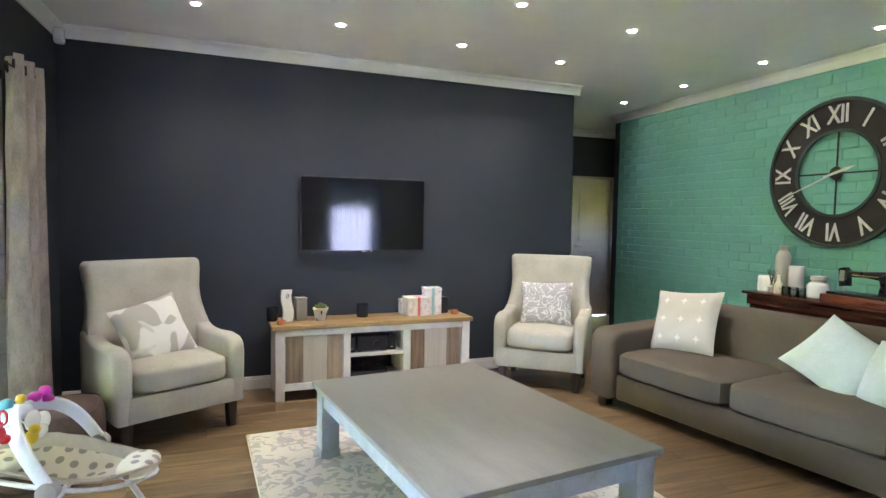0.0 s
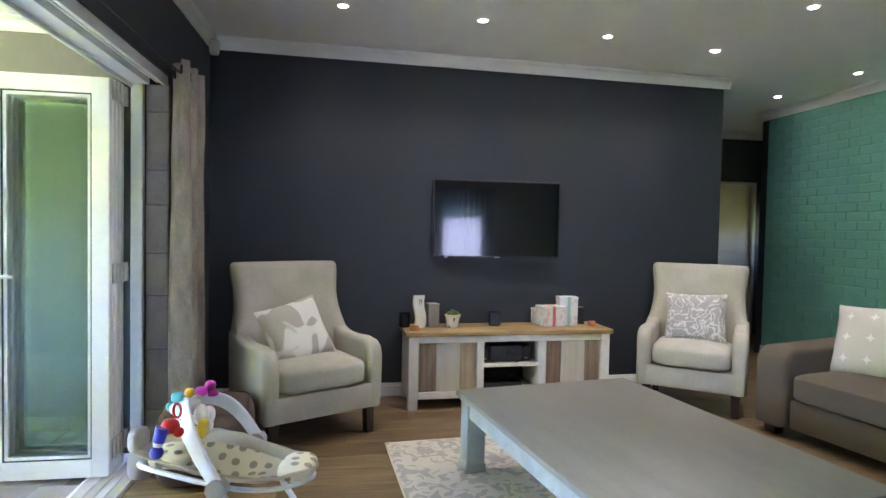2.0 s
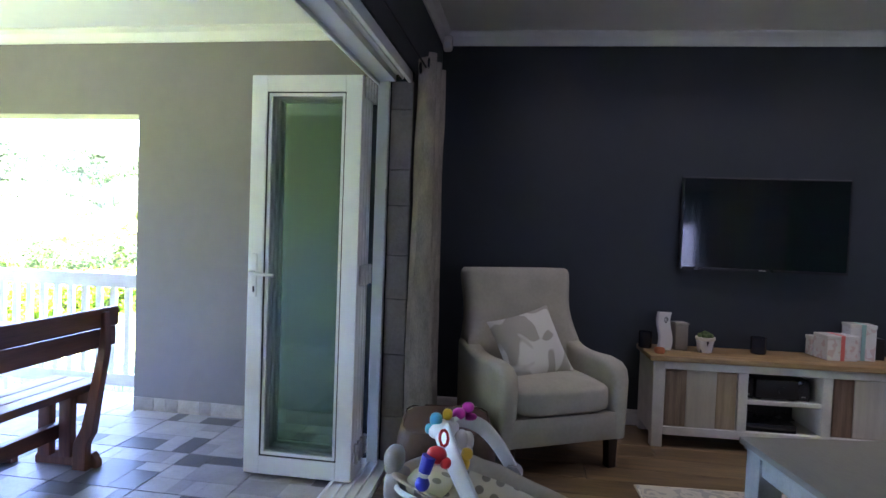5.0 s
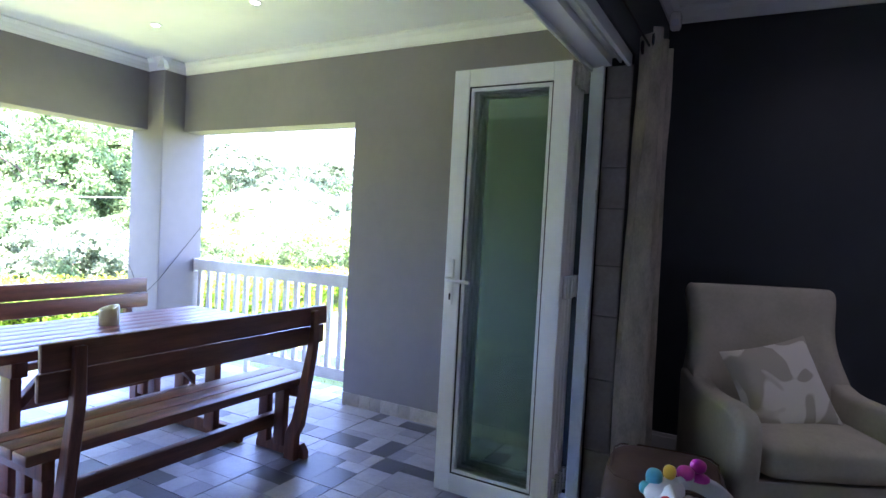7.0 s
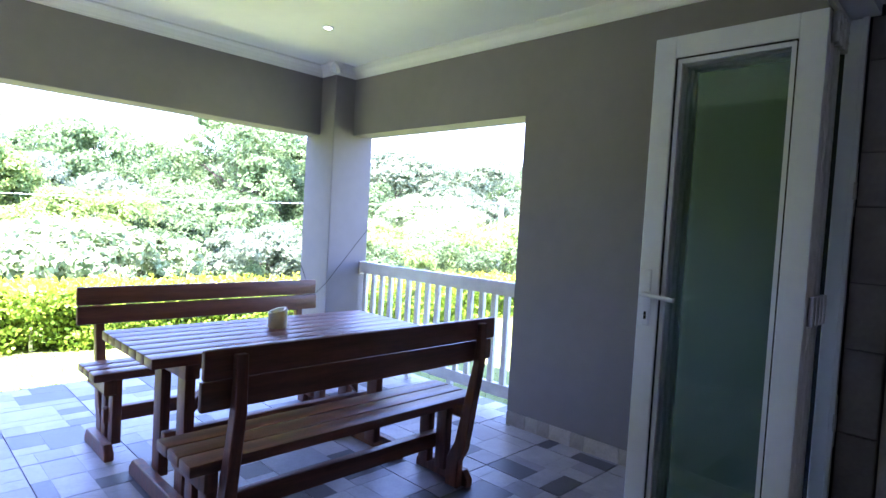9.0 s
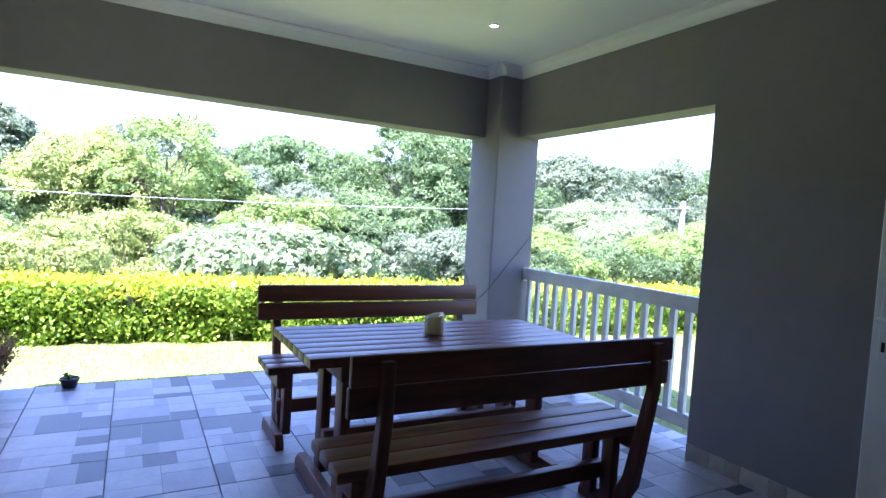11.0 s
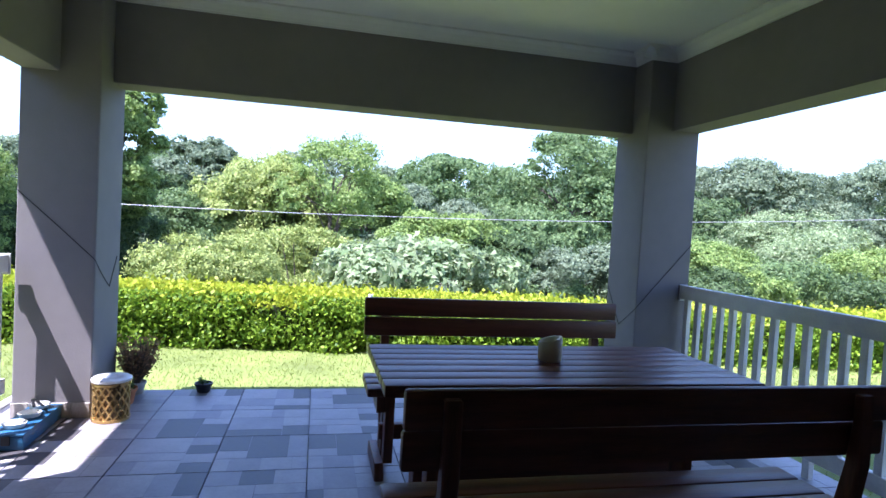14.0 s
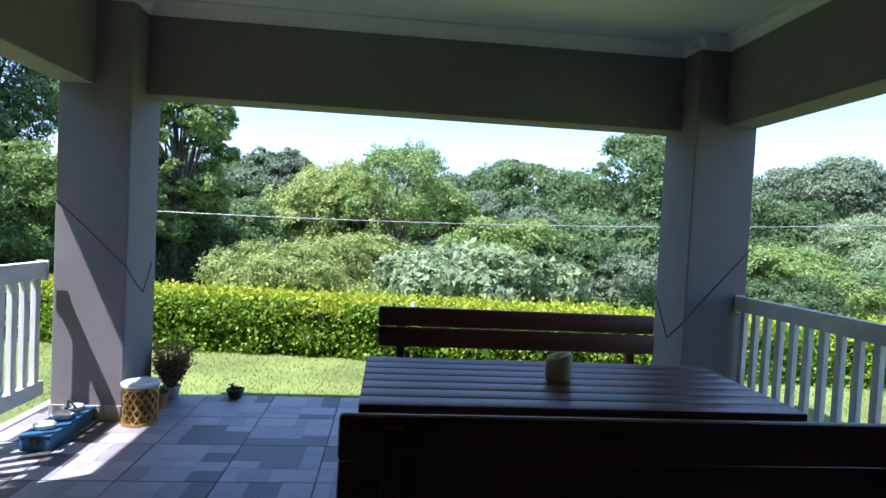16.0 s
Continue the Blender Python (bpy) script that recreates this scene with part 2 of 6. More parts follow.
M_TILE = node_mat("patchwork_tile", (0.25, 0.24, 0.245), 0.42, var=0.16, scale=7, bump=0.08, bump_scale=40, island=0.01)
tt = M_TILE.node_tree
tg_, tr_, tm_ = tt.nodes.new("ShaderNodeNewGeometry"), tt.nodes.new("ShaderNodeValToRGB"), tt.nodes.new("ShaderNodeMix")
tr_.color_ramp.interpolation = "CONSTANT"
for pos_, c_ in ((0.0, (0.078, 0.072, 0.076)), (0.28, (0.142, 0.131, 0.142)), (0.5, (0.262, 0.244, 0.258)), (0.78, (0.34, 0.315, 0.32))):
    e_ = tr_.color_ramp.elements[0] if pos_ == 0 else tr_.color_ramp.elements.new(pos_)
    e_.position, e_.color = pos_, (*c_, 1)
tr_.color_ramp.elements.remove(tr_.color_ramp.elements[-1])
tm_.data_type, tm_.blend_type = "RGBA", "MULTIPLY"
tm_.inputs[0].default_value = 1.0
tb_ = tt.nodes["Principled BSDF"]
old_ = tb_.inputs["Base Color"].links[0].from_socket
gain_ = tt.nodes.new("ShaderNodeMix")
gain_.data_type, gain_.blend_type = "RGBA", "DIVIDE"
gain_.inputs[0].default_value = 1.0
gain_.inputs[7].default_value = (0.25, 0.24, 0.245, 1)
tt.links.new(old_, gain_.inputs[6])
tt.links.new(tg_.outputs["Random Per Island"], tr_.inputs[0])
tt.links.new(gain_.outputs[2], tm_.inputs[6])
tt.links.new(tr_.outputs[0], tm_.inputs[7])
tt.links.new(tm_.outputs[2], tb_.inputs["Base Color"])
M_GROUT = node_mat("grout", (0.18, 0.17, 0.17), 0.85, var=0.15, scale=20)
M_CONC = node_mat("concrete", (0.42, 0.40, 0.37), 0.85, var=0.15, scale=5, bump=0.3, bump_scale=60)
M_LAWN = node_mat("lawn_soil", (0.16, 0.20, 0.045), 0.95, var=0.3, scale=1.2, bump=0.3, bump_scale=30)
M_WILD = node_mat("woodland_floor", (0.035, 0.05, 0.018), 0.95, var=0.4, scale=0.6, bump=0.4, bump_scale=6)
M_GRASS = leaf_mat("grass_blades", (0.16, 0.215, 0.045), (0.34, 0.395, 0.10), 0.3)
M_HEDGE = leaf_mat("hedge_leaves", (0.070, 0.155, 0.012), (0.31, 0.44, 0.03), 0.35)
# young top leaves; the sunlit look of the hedge top is in this colour too
M_HEDGETOP = leaf_mat("hedge_sunlit_young_leaves", (0.27, 0.36, 0.02), (0.52, 0.54, 0.045), 0.4)
# hedge core: the shade deep between twigs is put into this dark colour
M_HEDGECORE = node_mat("hedge_core_shade", (0.03, 0.04, 0.012), 0.9, var=0.3, scale=10)
M_BARK = node_mat("bark", (0.13, 0.10, 0.075), 0.9, var=0.35, scale=3, stretch=(5, 5, 1), bump=0.6, bump_scale=12)
M_LEAF = {"bright": leaf_mat("leaves_bright", (0.105, 0.183, 0.044), (0.365, 0.475, 0.133), 0.42),
          "vine": leaf_mat("leaves_vine", (0.180, 0.255, 0.060), (0.480, 0.540, 0.170), 0.42),
          "dark": leaf_mat("leaves_dark", (0.040, 0.077, 0.029), (0.161, 0.238, 0.083), 0.42),
          "mid": leaf_mat("leaves_mid", (0.069, 0.124, 0.044), (0.232, 0.332, 0.122), 0.42),
          "grey": leaf_mat("leaves_grey", (0.088, 0.130, 0.071), (0.293, 0.360, 0.210), 0.42),
          "pale": leaf_mat("leaves_pale", (0.140, 0.220, 0.080), (0.400, 0.470, 0.250), 0.42),
          "dry": leaf_mat("leaves_dry", (0.172, 0.086, 0.051), (0.445, 0.257, 0.137), 0.42)}
M_GLOW = glow_mat("downlight_glow", (1.0, 0.97, 0.9), 2.2)
M_COLOR = {n: node_mat("toy_" + n, c, 0.35) for n, c in {"red": (0.6, 0.02, 0.02), "blue": (0.03, 0.04, 0.42), "yellow": (0.75, 0.5, 0.04),
           "pink": (0.55, 0.03, 0.35), "teal": (0.08, 0.42, 0.52), "lilac": (0.6, 0.4, 0.7)}.items()}


# ---- building helpers ----
def box(bm, x0, x1, y0, y1, z0, z1, bev=0.0, seg=2, m=None):
    t = bmesh.new()
    bmesh.ops.create_cube(t, size=1)
    for v in t.verts:
        v.co = Vector(((x0 + x1) / 2 + v.co.x * (x1 - x0), (y0 + y1) / 2 + v.co.y * (y1 - y0), (z0 + z1) / 2 + v.co.z * (z1 - z0)))
    if bev > 0:
        bmesh.ops.bevel(t, geom=list(t.edges), offset=bev, segments=seg, affect="EDGES", profile=0.5)
    return merge(bm, t, m)


def merge(bm, t, m=None):
    if m is not None:
        bmesh.ops.transform(t, matrix=m, verts=list(t.verts))
    me = bpy.data.meshes.new("tmp")
    t.to_mesh(me)
    t.free()
    bm.from_mesh(me)
    bpy.data.meshes.remove(me)
    return bm


def rod(bm, p0, p1, r0, r1=None, seg=10):
    p0, p1 = Vector(p0), Vector(p1)
    t = bmesh.new()
    bmesh.ops.create_cone(t, cap_ends=True, segments=seg, radius1=r0, radius2=r0 if r1 is None else r1, depth=(p1 - p0).length)
    turn = (p1 - p0).to_track_quat("Z", "Y").to_matrix().to_4x4()
    return merge(bm, t, Matrix.Translation((p0 + p1) / 2) @ turn)


def lathe(bm, profile, seg=20, at=(0, 0, 0)):
    rings = []
    for r, z in profile:
        rings.append([bm.verts.new((at[0] + r * math.cos(2 * math.pi * k / seg), at[1] + r * math.sin(2 * math.pi * k / seg), at[2] + z)) for k in range(seg)])
    for a, b in zip(rings, rings[1:]):
        for k in range(seg):
            bm.faces.new((a[k], a[(k + 1) % seg], b[(k + 1) % seg], b[k]))
    bm.faces.new(list(reversed(rings[0])))
    bm.faces.new(rings[-1])
    return bm


def ball(bm, c, r, sx=1, sy=1, sz=1, sub=2):
    t = bmesh.new()
    bmesh.ops.create_icosphere(t, subdivisions=sub, radius=r)
    return merge(bm, t, Matrix.Translation(c) @ Matrix.Diagonal((sx, sy, sz, 1)))


def soft(bm, x0, x1, y0, y1, z0, z1, power=6.0, n=8, m=None, crown=0.0):
    """A padded box: a cube's grid pressed towards a superellipsoid."""
    t = bmesh.new()
    bmesh.ops.create_cube(t, size=2)
    bmesh.ops.subdivide_edges(t, edges=list(t.edges), cuts=n, use_grid_fill=True)
    for v in t.verts:
        p = v.co
        k = (abs(p.x) ** power + abs(p.y) ** power + abs(p.z) ** power) ** (-1 / power)
        q = p * k
        dz = crown * (1 - q.x * q.x) * (1 - q.y * q.y) if q.z > 0 else 0
        v.co = Vector(((x0 + x1) / 2 + q.x * (x1 - x0) / 2, (y0 + y1) / 2 + q.y * (y1 - y0) / 2, (z0 + z1) / 2 + q.z * (z1 - z0) / 2 + dz))
    for f in t.faces:
        f.smooth = True
    return merge(bm, t, m)


def pillow(bm, w, h, d, n=14, m=None):
    """A scatter cushion: fat in the middle, thin seam, drawn-in sides; lies in x and z."""
    t = bmesh.new()
    def sheet(sign):
        rows = []
        for i in range(n + 1):
            row = []
            for j in range(n + 1):
                u, v = 2 * i / n - 1, 2 * j / n - 1
                k = 1 - 0.07 * (1 - v * v) * abs(u) ** 3
                l = 1 - 0.07 * (1 - u * u) * abs(v) ** 3
                fat = max(0, (1 - u ** 4) * (1 - v ** 4)) ** 0.6
                wob = 0.012 * noise.noise((u * 2, v * 2, sign * 3.0))
                row.append(t.verts.new((u * k * w / 2, sign * (d / 2 * fat + 0.002) + wob * fat, v * l * h / 2)))
            rows.append(row)
        return rows
    for sign in (1, -1):
        rows = sheet(sign)
        for i in range(n):
            for j in range(n):
                q = (rows[i][j], rows[i + 1][j], rows[i + 1][j + 1], rows[i][j + 1])
                t.faces.new(q if sign < 0 else tuple(reversed(q))).smooth = True
    bmesh.ops.remove_doubles(t, verts=list(t.verts), dist=0.0045)
    return merge(bm, t, m)


def prism(bm, outline, axis, lo, hi, bev=0.0, seg=3, m=None):
    """An outline extruded along an axis ('x': outline in y, z; 'y': in x, z; 'z': in x, y)."""
    t = bmesh.new()
    def at(p, k):
        return {"x": (k, p[0], p[1]), "y": (p[0], k, p[1]), "z": (p[0], p[1], k)}[axis]
    a = [t.verts.new(at(p, lo)) for p in outline]
    b = [t.verts.new(at(p, hi)) for p in outline]
    t.faces.new(a)
    t.faces.new(list(reversed(b)))
    for i in range(len(a)):
        t.faces.new((a[i - 1], a[i], b[i], b[i - 1]))
    bmesh.ops.recalc_face_normals(t, faces=list(t.faces))
    if bev > 0:
        caps = [e for e in t.edges if (e.verts[0] in a and e.verts[1] in a) or (e.verts[0] in b and e.verts[1] in b)]
        bmesh.ops.bevel(t, geom=caps, offset=bev, segments=seg, affect="EDGES", profile=0.5)
    return merge(bm, t, m)


def tube(bm, pts, r, seg=8):
    for p, q in zip(pts, pts[1:]):
        rod(bm, p, q, r, seg=seg)
    for p in pts[1:-1]:
        ball(bm, p, r, sub=1)
    return bm


def mesh_ob(name, bm, material, smooth=None):
    me = bpy.data.meshes.new(name)
    bmesh.ops.recalc_face_normals(bm, faces=list(bm.faces)) if len(bm.faces) < 4000 else None
    bm.to_mesh(me)
    bm.free()
    me.materials.append(material)
    if smooth:
        me.polygons.foreach_set("use_smooth", [True] * len(me.polygons))
        me.set_sharp_from_angle(angle=radians(smooth))
    return new(name, me)


def part(name, bm, material, parent, label="", smooth=40):
    ob = mesh_ob(name, bm, material, smooth)
    ob.parent = parent
    return tagged(ob, label)


def thing(name, label, category, m=None, group=""):
    ob = new(name)
    ob.empty_display_size = 0.1
    if m is not None:
        ob.matrix_basis = m
    return tagged(ob, label, category, group)


def solid(name, bm, material, label, category, m=None, group="", smooth=40):
    ob = mesh_ob(name, bm, material, smooth)
    if m is not None:
        ob.matrix_basis = m
    return tagged(ob, label, category, group)


def setting(name, bm, material, label, category, smooth=None):
    return tagged(mesh_ob(name, bm, material, smooth), label, category, kind="structure")


def B():
    return bmesh.new()


# ---- the house: living room ----
CEIL, WN, WW, WE = 2.67, 4.91, 0.03, 5.565
DOOR0, DOOR1, DOORTOP = 0.66, 3.80, 2.09
PZC, PWALL = 2.55, 4.24


# the wall behind the television stands a little out of square
SKEW = Matrix.Translation((4.245, WN, 0)) @ Matrix.Rotation(radians(2.3), 4, "Z") @ Matrix.Translation((-4.245, -WN, 0))


def quad_wall(name, boxes, material, label):
    bm = B()
    for b in boxes:
        box(bm, *b)
    return setting(name, bm, material, label, "wall")


quad_wall("wall_north", [(-0.25, 4.245, WN, WN + 0.15, 0, CEIL - 0.001)], M_NAVY, "dark navy painted wall behind the television").matrix_basis = SKEW
quad_wall("wall_passage", [(4.095, 4.245, WN + 0.152, 7.4, 0, CEIL)], M_NAVY, "dark navy painted passage wall")
quad_wall("wall_west", [(-0.21, WW, DOOR1, WN, 0, CEIL), (-0.165, WW, DOOR0, DOOR1, DOORTOP + 0.05, CEIL), (-0.21, WW, -3.2, DOOR0, 0, CEIL)],
          M_NAVY, "dark navy painted wall around the folding door opening")
quad_wall("wall_west_outer", [(-0.25, -0.212, DOOR1 + 0.0, PWALL, -0.15, PZC), (-0.25, -0.1665, DOOR0, DOOR1, DOORTOP + 0.14, PZC), (-0.25, -0.212, -3.2, DOOR0, -0.15, PZC)],
          M_PATIO, "grey plastered outer house wall beside the folding door")
setting("wall_east", box(B(), WE + 0.004, WE + 0.18, -3.2, 5.99, 0, CEIL), M_GREENJ, "sea-green painted brick wall", "wall")
# the gap at x = 6.8 is an unseen opening added to light the passage
quad_wall("wall_hall", [(WE + 0.004, 6.9, 5.99, 6.09, 0, CEIL), (6.8, 6.9, 6.09, 7.2, 0, 1.25), (6.8, 6.9, 6.09, 6.45, 1.25, 1.5), (6.8, 6.9, 6.68, 7.2, 1.25, 1.5), (6.8, 6.9, 6.09, 7.2, 1.5, CEIL), (4.245, 5.66, 7.2, 7.35, 0, CEIL), (6.36, 6.9, 7.2, 7.35, 0, CEIL),
                        (5.66, 6.36, 7.2, 7.35, 2.02, CEIL)], M_NAVY, "dark navy painted passage walls around a doorway, with an added unseen light opening")
quad_wall("wall_south", [(WW, 3.05, -3.2, -3.05, 0, CEIL), (4.0, WE, -3.2, -3.05, 0, CEIL), (3.05, 4.0, -3.2, -3.05, 2.05, CEIL), (3.05, 4.0, -3.2, -3.05, 0, 0.3)],
          M_WHITE, "pale painted wall with a window")
setting("ceiling", box(B(), -0.25, 6.9, -3.2, 7.35, CEIL, CEIL + 0.1), M_CEIL, "flat white painted ceiling with recessed downlights", "ceiling")
setting("subfloor", box(B(), -0.06, 6.9, -3.2, 7.35, -0.15, -0.012), M_GROUT, "dark subfloor under the laminate boards", "floor")


def cornice(name, a, b, inward, zc=CEIL, size=0.058, drop=0.088):
    """A coved cornice along the line a-b; inward points into the room."""
    a, b, w = Vector((*a, 0)), Vector((*b, 0)), Vector((*inward, 0))
    prof = [(0, 0), (size, 0), (size, -0.012), (size * 0.8, -0.02), (size * 0.5, -drop * 0.35), (size * 0.28, -drop * 0.68), (size * 0.22, -drop * 0.86), (0.012, -drop * 0.9), (0.012, -drop), (0, -drop)]
    bm = B()
    p = [bm.verts.new(a + w * o + Vector((0, 0, zc + z - 0.001))) for o, z in prof]
    q = [bm.verts.new(b + w * o + Vector((0, 0, zc + z - 0.001))) for o, z in prof]
    bm.faces.new(p)
    bm.faces.new(list(reversed(q)))
    for i in range(len(p)):
        bm.faces.new((p[i - 1], p[i], q[i], q[i - 1]))
    return setting(name, bm, M_WHITE, "white coved plaster cornice under the ceiling", "cornice")


cornice("trim_cornice_north", (WW - 0.1, WN), (4.245 + 0.058, WN), (0, -1)).matrix_basis = SKEW
cornice("trim_cornice_north_end", (4.245, WN - 0.0), (4.245, 7.2), (1, 0))
cornice("trim_cornice_west", (WW, -3.05), (WW, WN), (1, 0))
cornice("trim_cornice_east", (WE, -3.05), (WE, 6.09), (-1, 0))
cornice("trim_cornice_hall", (4.245, 7.2), (6.8, 7.2), (0, -1))


def skirting(name, x0, x1, y0, y1):
    bm = B()
    box(bm, x0, x1, y0, y1, 0, 0.085, 0.002, 1)
    d = 0.006
    box(bm, x0 + (d if x1 - x0 < 0.05 else 0), x1 - (d if x1 - x0 < 0.05 else 0), y0 + (d if y1 - y0 < 0.05 else 0), y1, 0.085, 0.105, 0.002, 1)
    return setting(name, bm, M_WHITE, "white painted skirting board along the wall", "baseboard")


skirting("baseboard_north", WW, 4.245, WN - 0.018, WN - 0.0005).matrix_basis = SKEW
skirting("baseboard_east", WE - 0.018, WE - 0.0005, -3.0, 5.99)
skirting("baseboard_hall", 4.2455, 5.6, 7.18, 7.1995)

# hall door, closed, with its frame
hd = setting("door_1", box(B(), 5.70, 6.32, 7.215, 7.255, 0.01, 1.985, 0.004, 1), node_mat("olive_door_paint", (0.48, 0.44, 0.33), 0.75, var=0.07, scale=4), "olive-beige painted closed passage door", "door")
part("door_panel", box(box(B(), 5.80, 6.22, 7.207, 7.2145, 1.10, 1.85, 0.003, 1), 5.80, 6.22, 7.207, 7.2145, 0.2, 0.95, 0.003, 1), hd.data.materials[0], hd)
fr = B()
box(fr, 5.66, 5.70, 7.17, 7.35, 0, 2.02), box(fr, 6.32, 6.36, 7.17, 7.35, 0, 2.02), box(fr, 5.70, 6.32, 7.17, 7.35, 1.985, 2.02)
part("door_frame", fr, node_mat("cream_frame_paint", (0.50, 0.45, 0.35), 0.5, var=0.06, scale=5), hd, "cream painted door frame")
for z in (0.2, 1.72):
    part("hinge", rod(B(), (6.315, 7.2, z), (6.315, 7.2, z + 0.1), 0.007), M_STEEL, hd)
part("door_handle", rod(rod(B(), (5.75, 7.214, 1.02), (5.75, 7.16, 1.02), 0.008), (5.75, 7.165, 1.02), (5.85, 7.165, 1.02), 0.007), M_STEEL, hd, "steel lever handle")

# south window with pale sheer curtains
win = setting("window_1", box(box(box(box(B(), 3.05, 3.10, -3.16, -3.09, 0.3, 2.05), 3.95, 4.0, -3.16, -3.09, 0.3, 2.05), 3.10, 3.95, -3.16, -3.09, 0.3, 0.35), 3.10, 3.95, -3.16, -3.09, 2.0, 2.05),
              M_ALU, "white framed living room window", "window")
pane = part("pane", box(B(), 3.10, 3.95, -3.13, -3.124, 0.35, 2.0), M_GLASS, win)
pane.visible_shadow = False


def drape(name, y_or_x, lo, hi, z0, z1, folds, depth, axis, material, label, seed=1, gather=0.0):
    """A hanging curtain with rounded folds; axis: the way it runs."""
    bm = B()
    n, k = folds * 10, 14
    rows = []
    for i in range(n + 1):
        s = i / n
        col = []
        for j in range(k + 1):
            h = j / k
            u = lo + (hi - lo) * (s + gather * math.sin(2 * math.pi * s) * h * (1 - h))
            off = depth * math.sin(2 * math.pi * folds * s + 0.8 * noise.noise((s * 3, h * 1.5, seed))) * (1 - 0.25 * h) + 0.012 * noise.noise((s * 9, h * 5, seed + 4))
            z = z0 + (z1 - z0) * h
            col.append(bm.verts.new((y_or_x + off, u, z) if axis == "y" else (u, y_or_x + off, z)))
        rows.append(col)
    for i in range(n):
        for j in range(k):
            bm.faces.new((rows[i][j], rows[i + 1][j], rows[i + 1][j + 1], rows[i][j + 1]))
    bmesh.ops.solidify(bm, geom=list(bm.faces), thickness=0.004)
    ob = mesh_ob(name, bm, material, 80)
    return tagged(ob, label, "curtain")


M_SHEER = leaf_mat("sheer_cloth", (0.42, 0.49, 0.66), (0.42, 0.49, 0.66), 0.6)
drape("curtain", -2.98, 2.95, 3.50, 0.05, 2.2, 5, 0.03, "x", M_SHEER, "sheer white curtain drawn across the window", 3)
drape("curtain", -2.98, 3.51, 4.12, 0.05, 2.2, 5, 0.03, "x", M_SHEER, "sheer white curtain drawn across the window", 5)
cr = solid("curtain_rail", rod(B(), (2.85, -2.98, 2.21), (4.22, -2.98, 2.21), 0.01), M_SATIN, "thin dark curtain rail above the window", "curtain rail")
for x in (2.9, 4.17):
    part("bracket", rod(B(), (x, -2.98, 2.21), (x, -3.052, 2.21), 0.008), M_SATIN, cr)

# folding door: frame, track and a stack of folded leaves
fd = thing("folding_door", "white aluminium folding glass door, leaves stacked open at the jamb", "door", Matrix.Translation((-0.17, DOOR1, 0)))
inv = Matrix.Translation((0.17, -DOOR1, 0))


def fpart(name, bm, mat, label="", parent=fd, smooth=30):
    bmesh.ops.transform(bm, matrix=inv, verts=list(bm.verts))
    return part(name, bm, mat, parent, label, smooth)


jm = B()
box(jm, -0.16, -0.100, DOOR1 - 0.045, DOOR1 - 0.001, 0, DOORTOP, 0.003, 1)
box(jm, -0.110, -0.093, DOOR1 - 0.062, DOOR1 - 0.045, 0, DOORTOP, 0.002, 1)
fpart("jamb", jm, M_ALU, "white aluminium side jamb")
fpart("jamb", box(B(), -0.16, -0.062, DOOR0 + 0.001, DOOR0 + 0.045, 0, DOORTOP, 0.003, 1), M_ALU)
hdr = B()
box(hdr, -0.166, -0.150, DOOR0, DOOR1 - 0.002, 2.06, 2.139, 0.002, 1)
box(hdr, -0.1495, -0.062, DOOR0, DOOR1 - 0.045, 2.078, 2.114, 0.001, 1)
box(hdr, -0.028, -0.018, DOOR0, DOOR1 - 0.045, 2.09, 2.138, 0.001, 1)
box(hdr, 0.000, 0.020, DOOR0, DOOR1 - 0.002, 2.08, 2.138, 0.002, 1)
box(hdr, -0.1495, -0.0005, DOOR0, DOOR1 - 0.045, 2.1145, 2.138, 0.001, 1)
fpart("head_track", hdr, M_ALU, "white aluminium head track with two grooves")
tr = B()
box(tr, -0.262, -0.02, DOOR0, DOOR1 - 0.002, -0.012, 0.004, 0.002, 1)
for x in (-0.258, -0.20, -0.15, -0.10, -0.04):
    box(tr, x, x + 0.014, DOOR0, DOOR1 - 0.06, 0.0042, 0.016, 0.002, 1)
fpart("floor_track", tr, M_ALU, "white aluminium floor track with grooves")


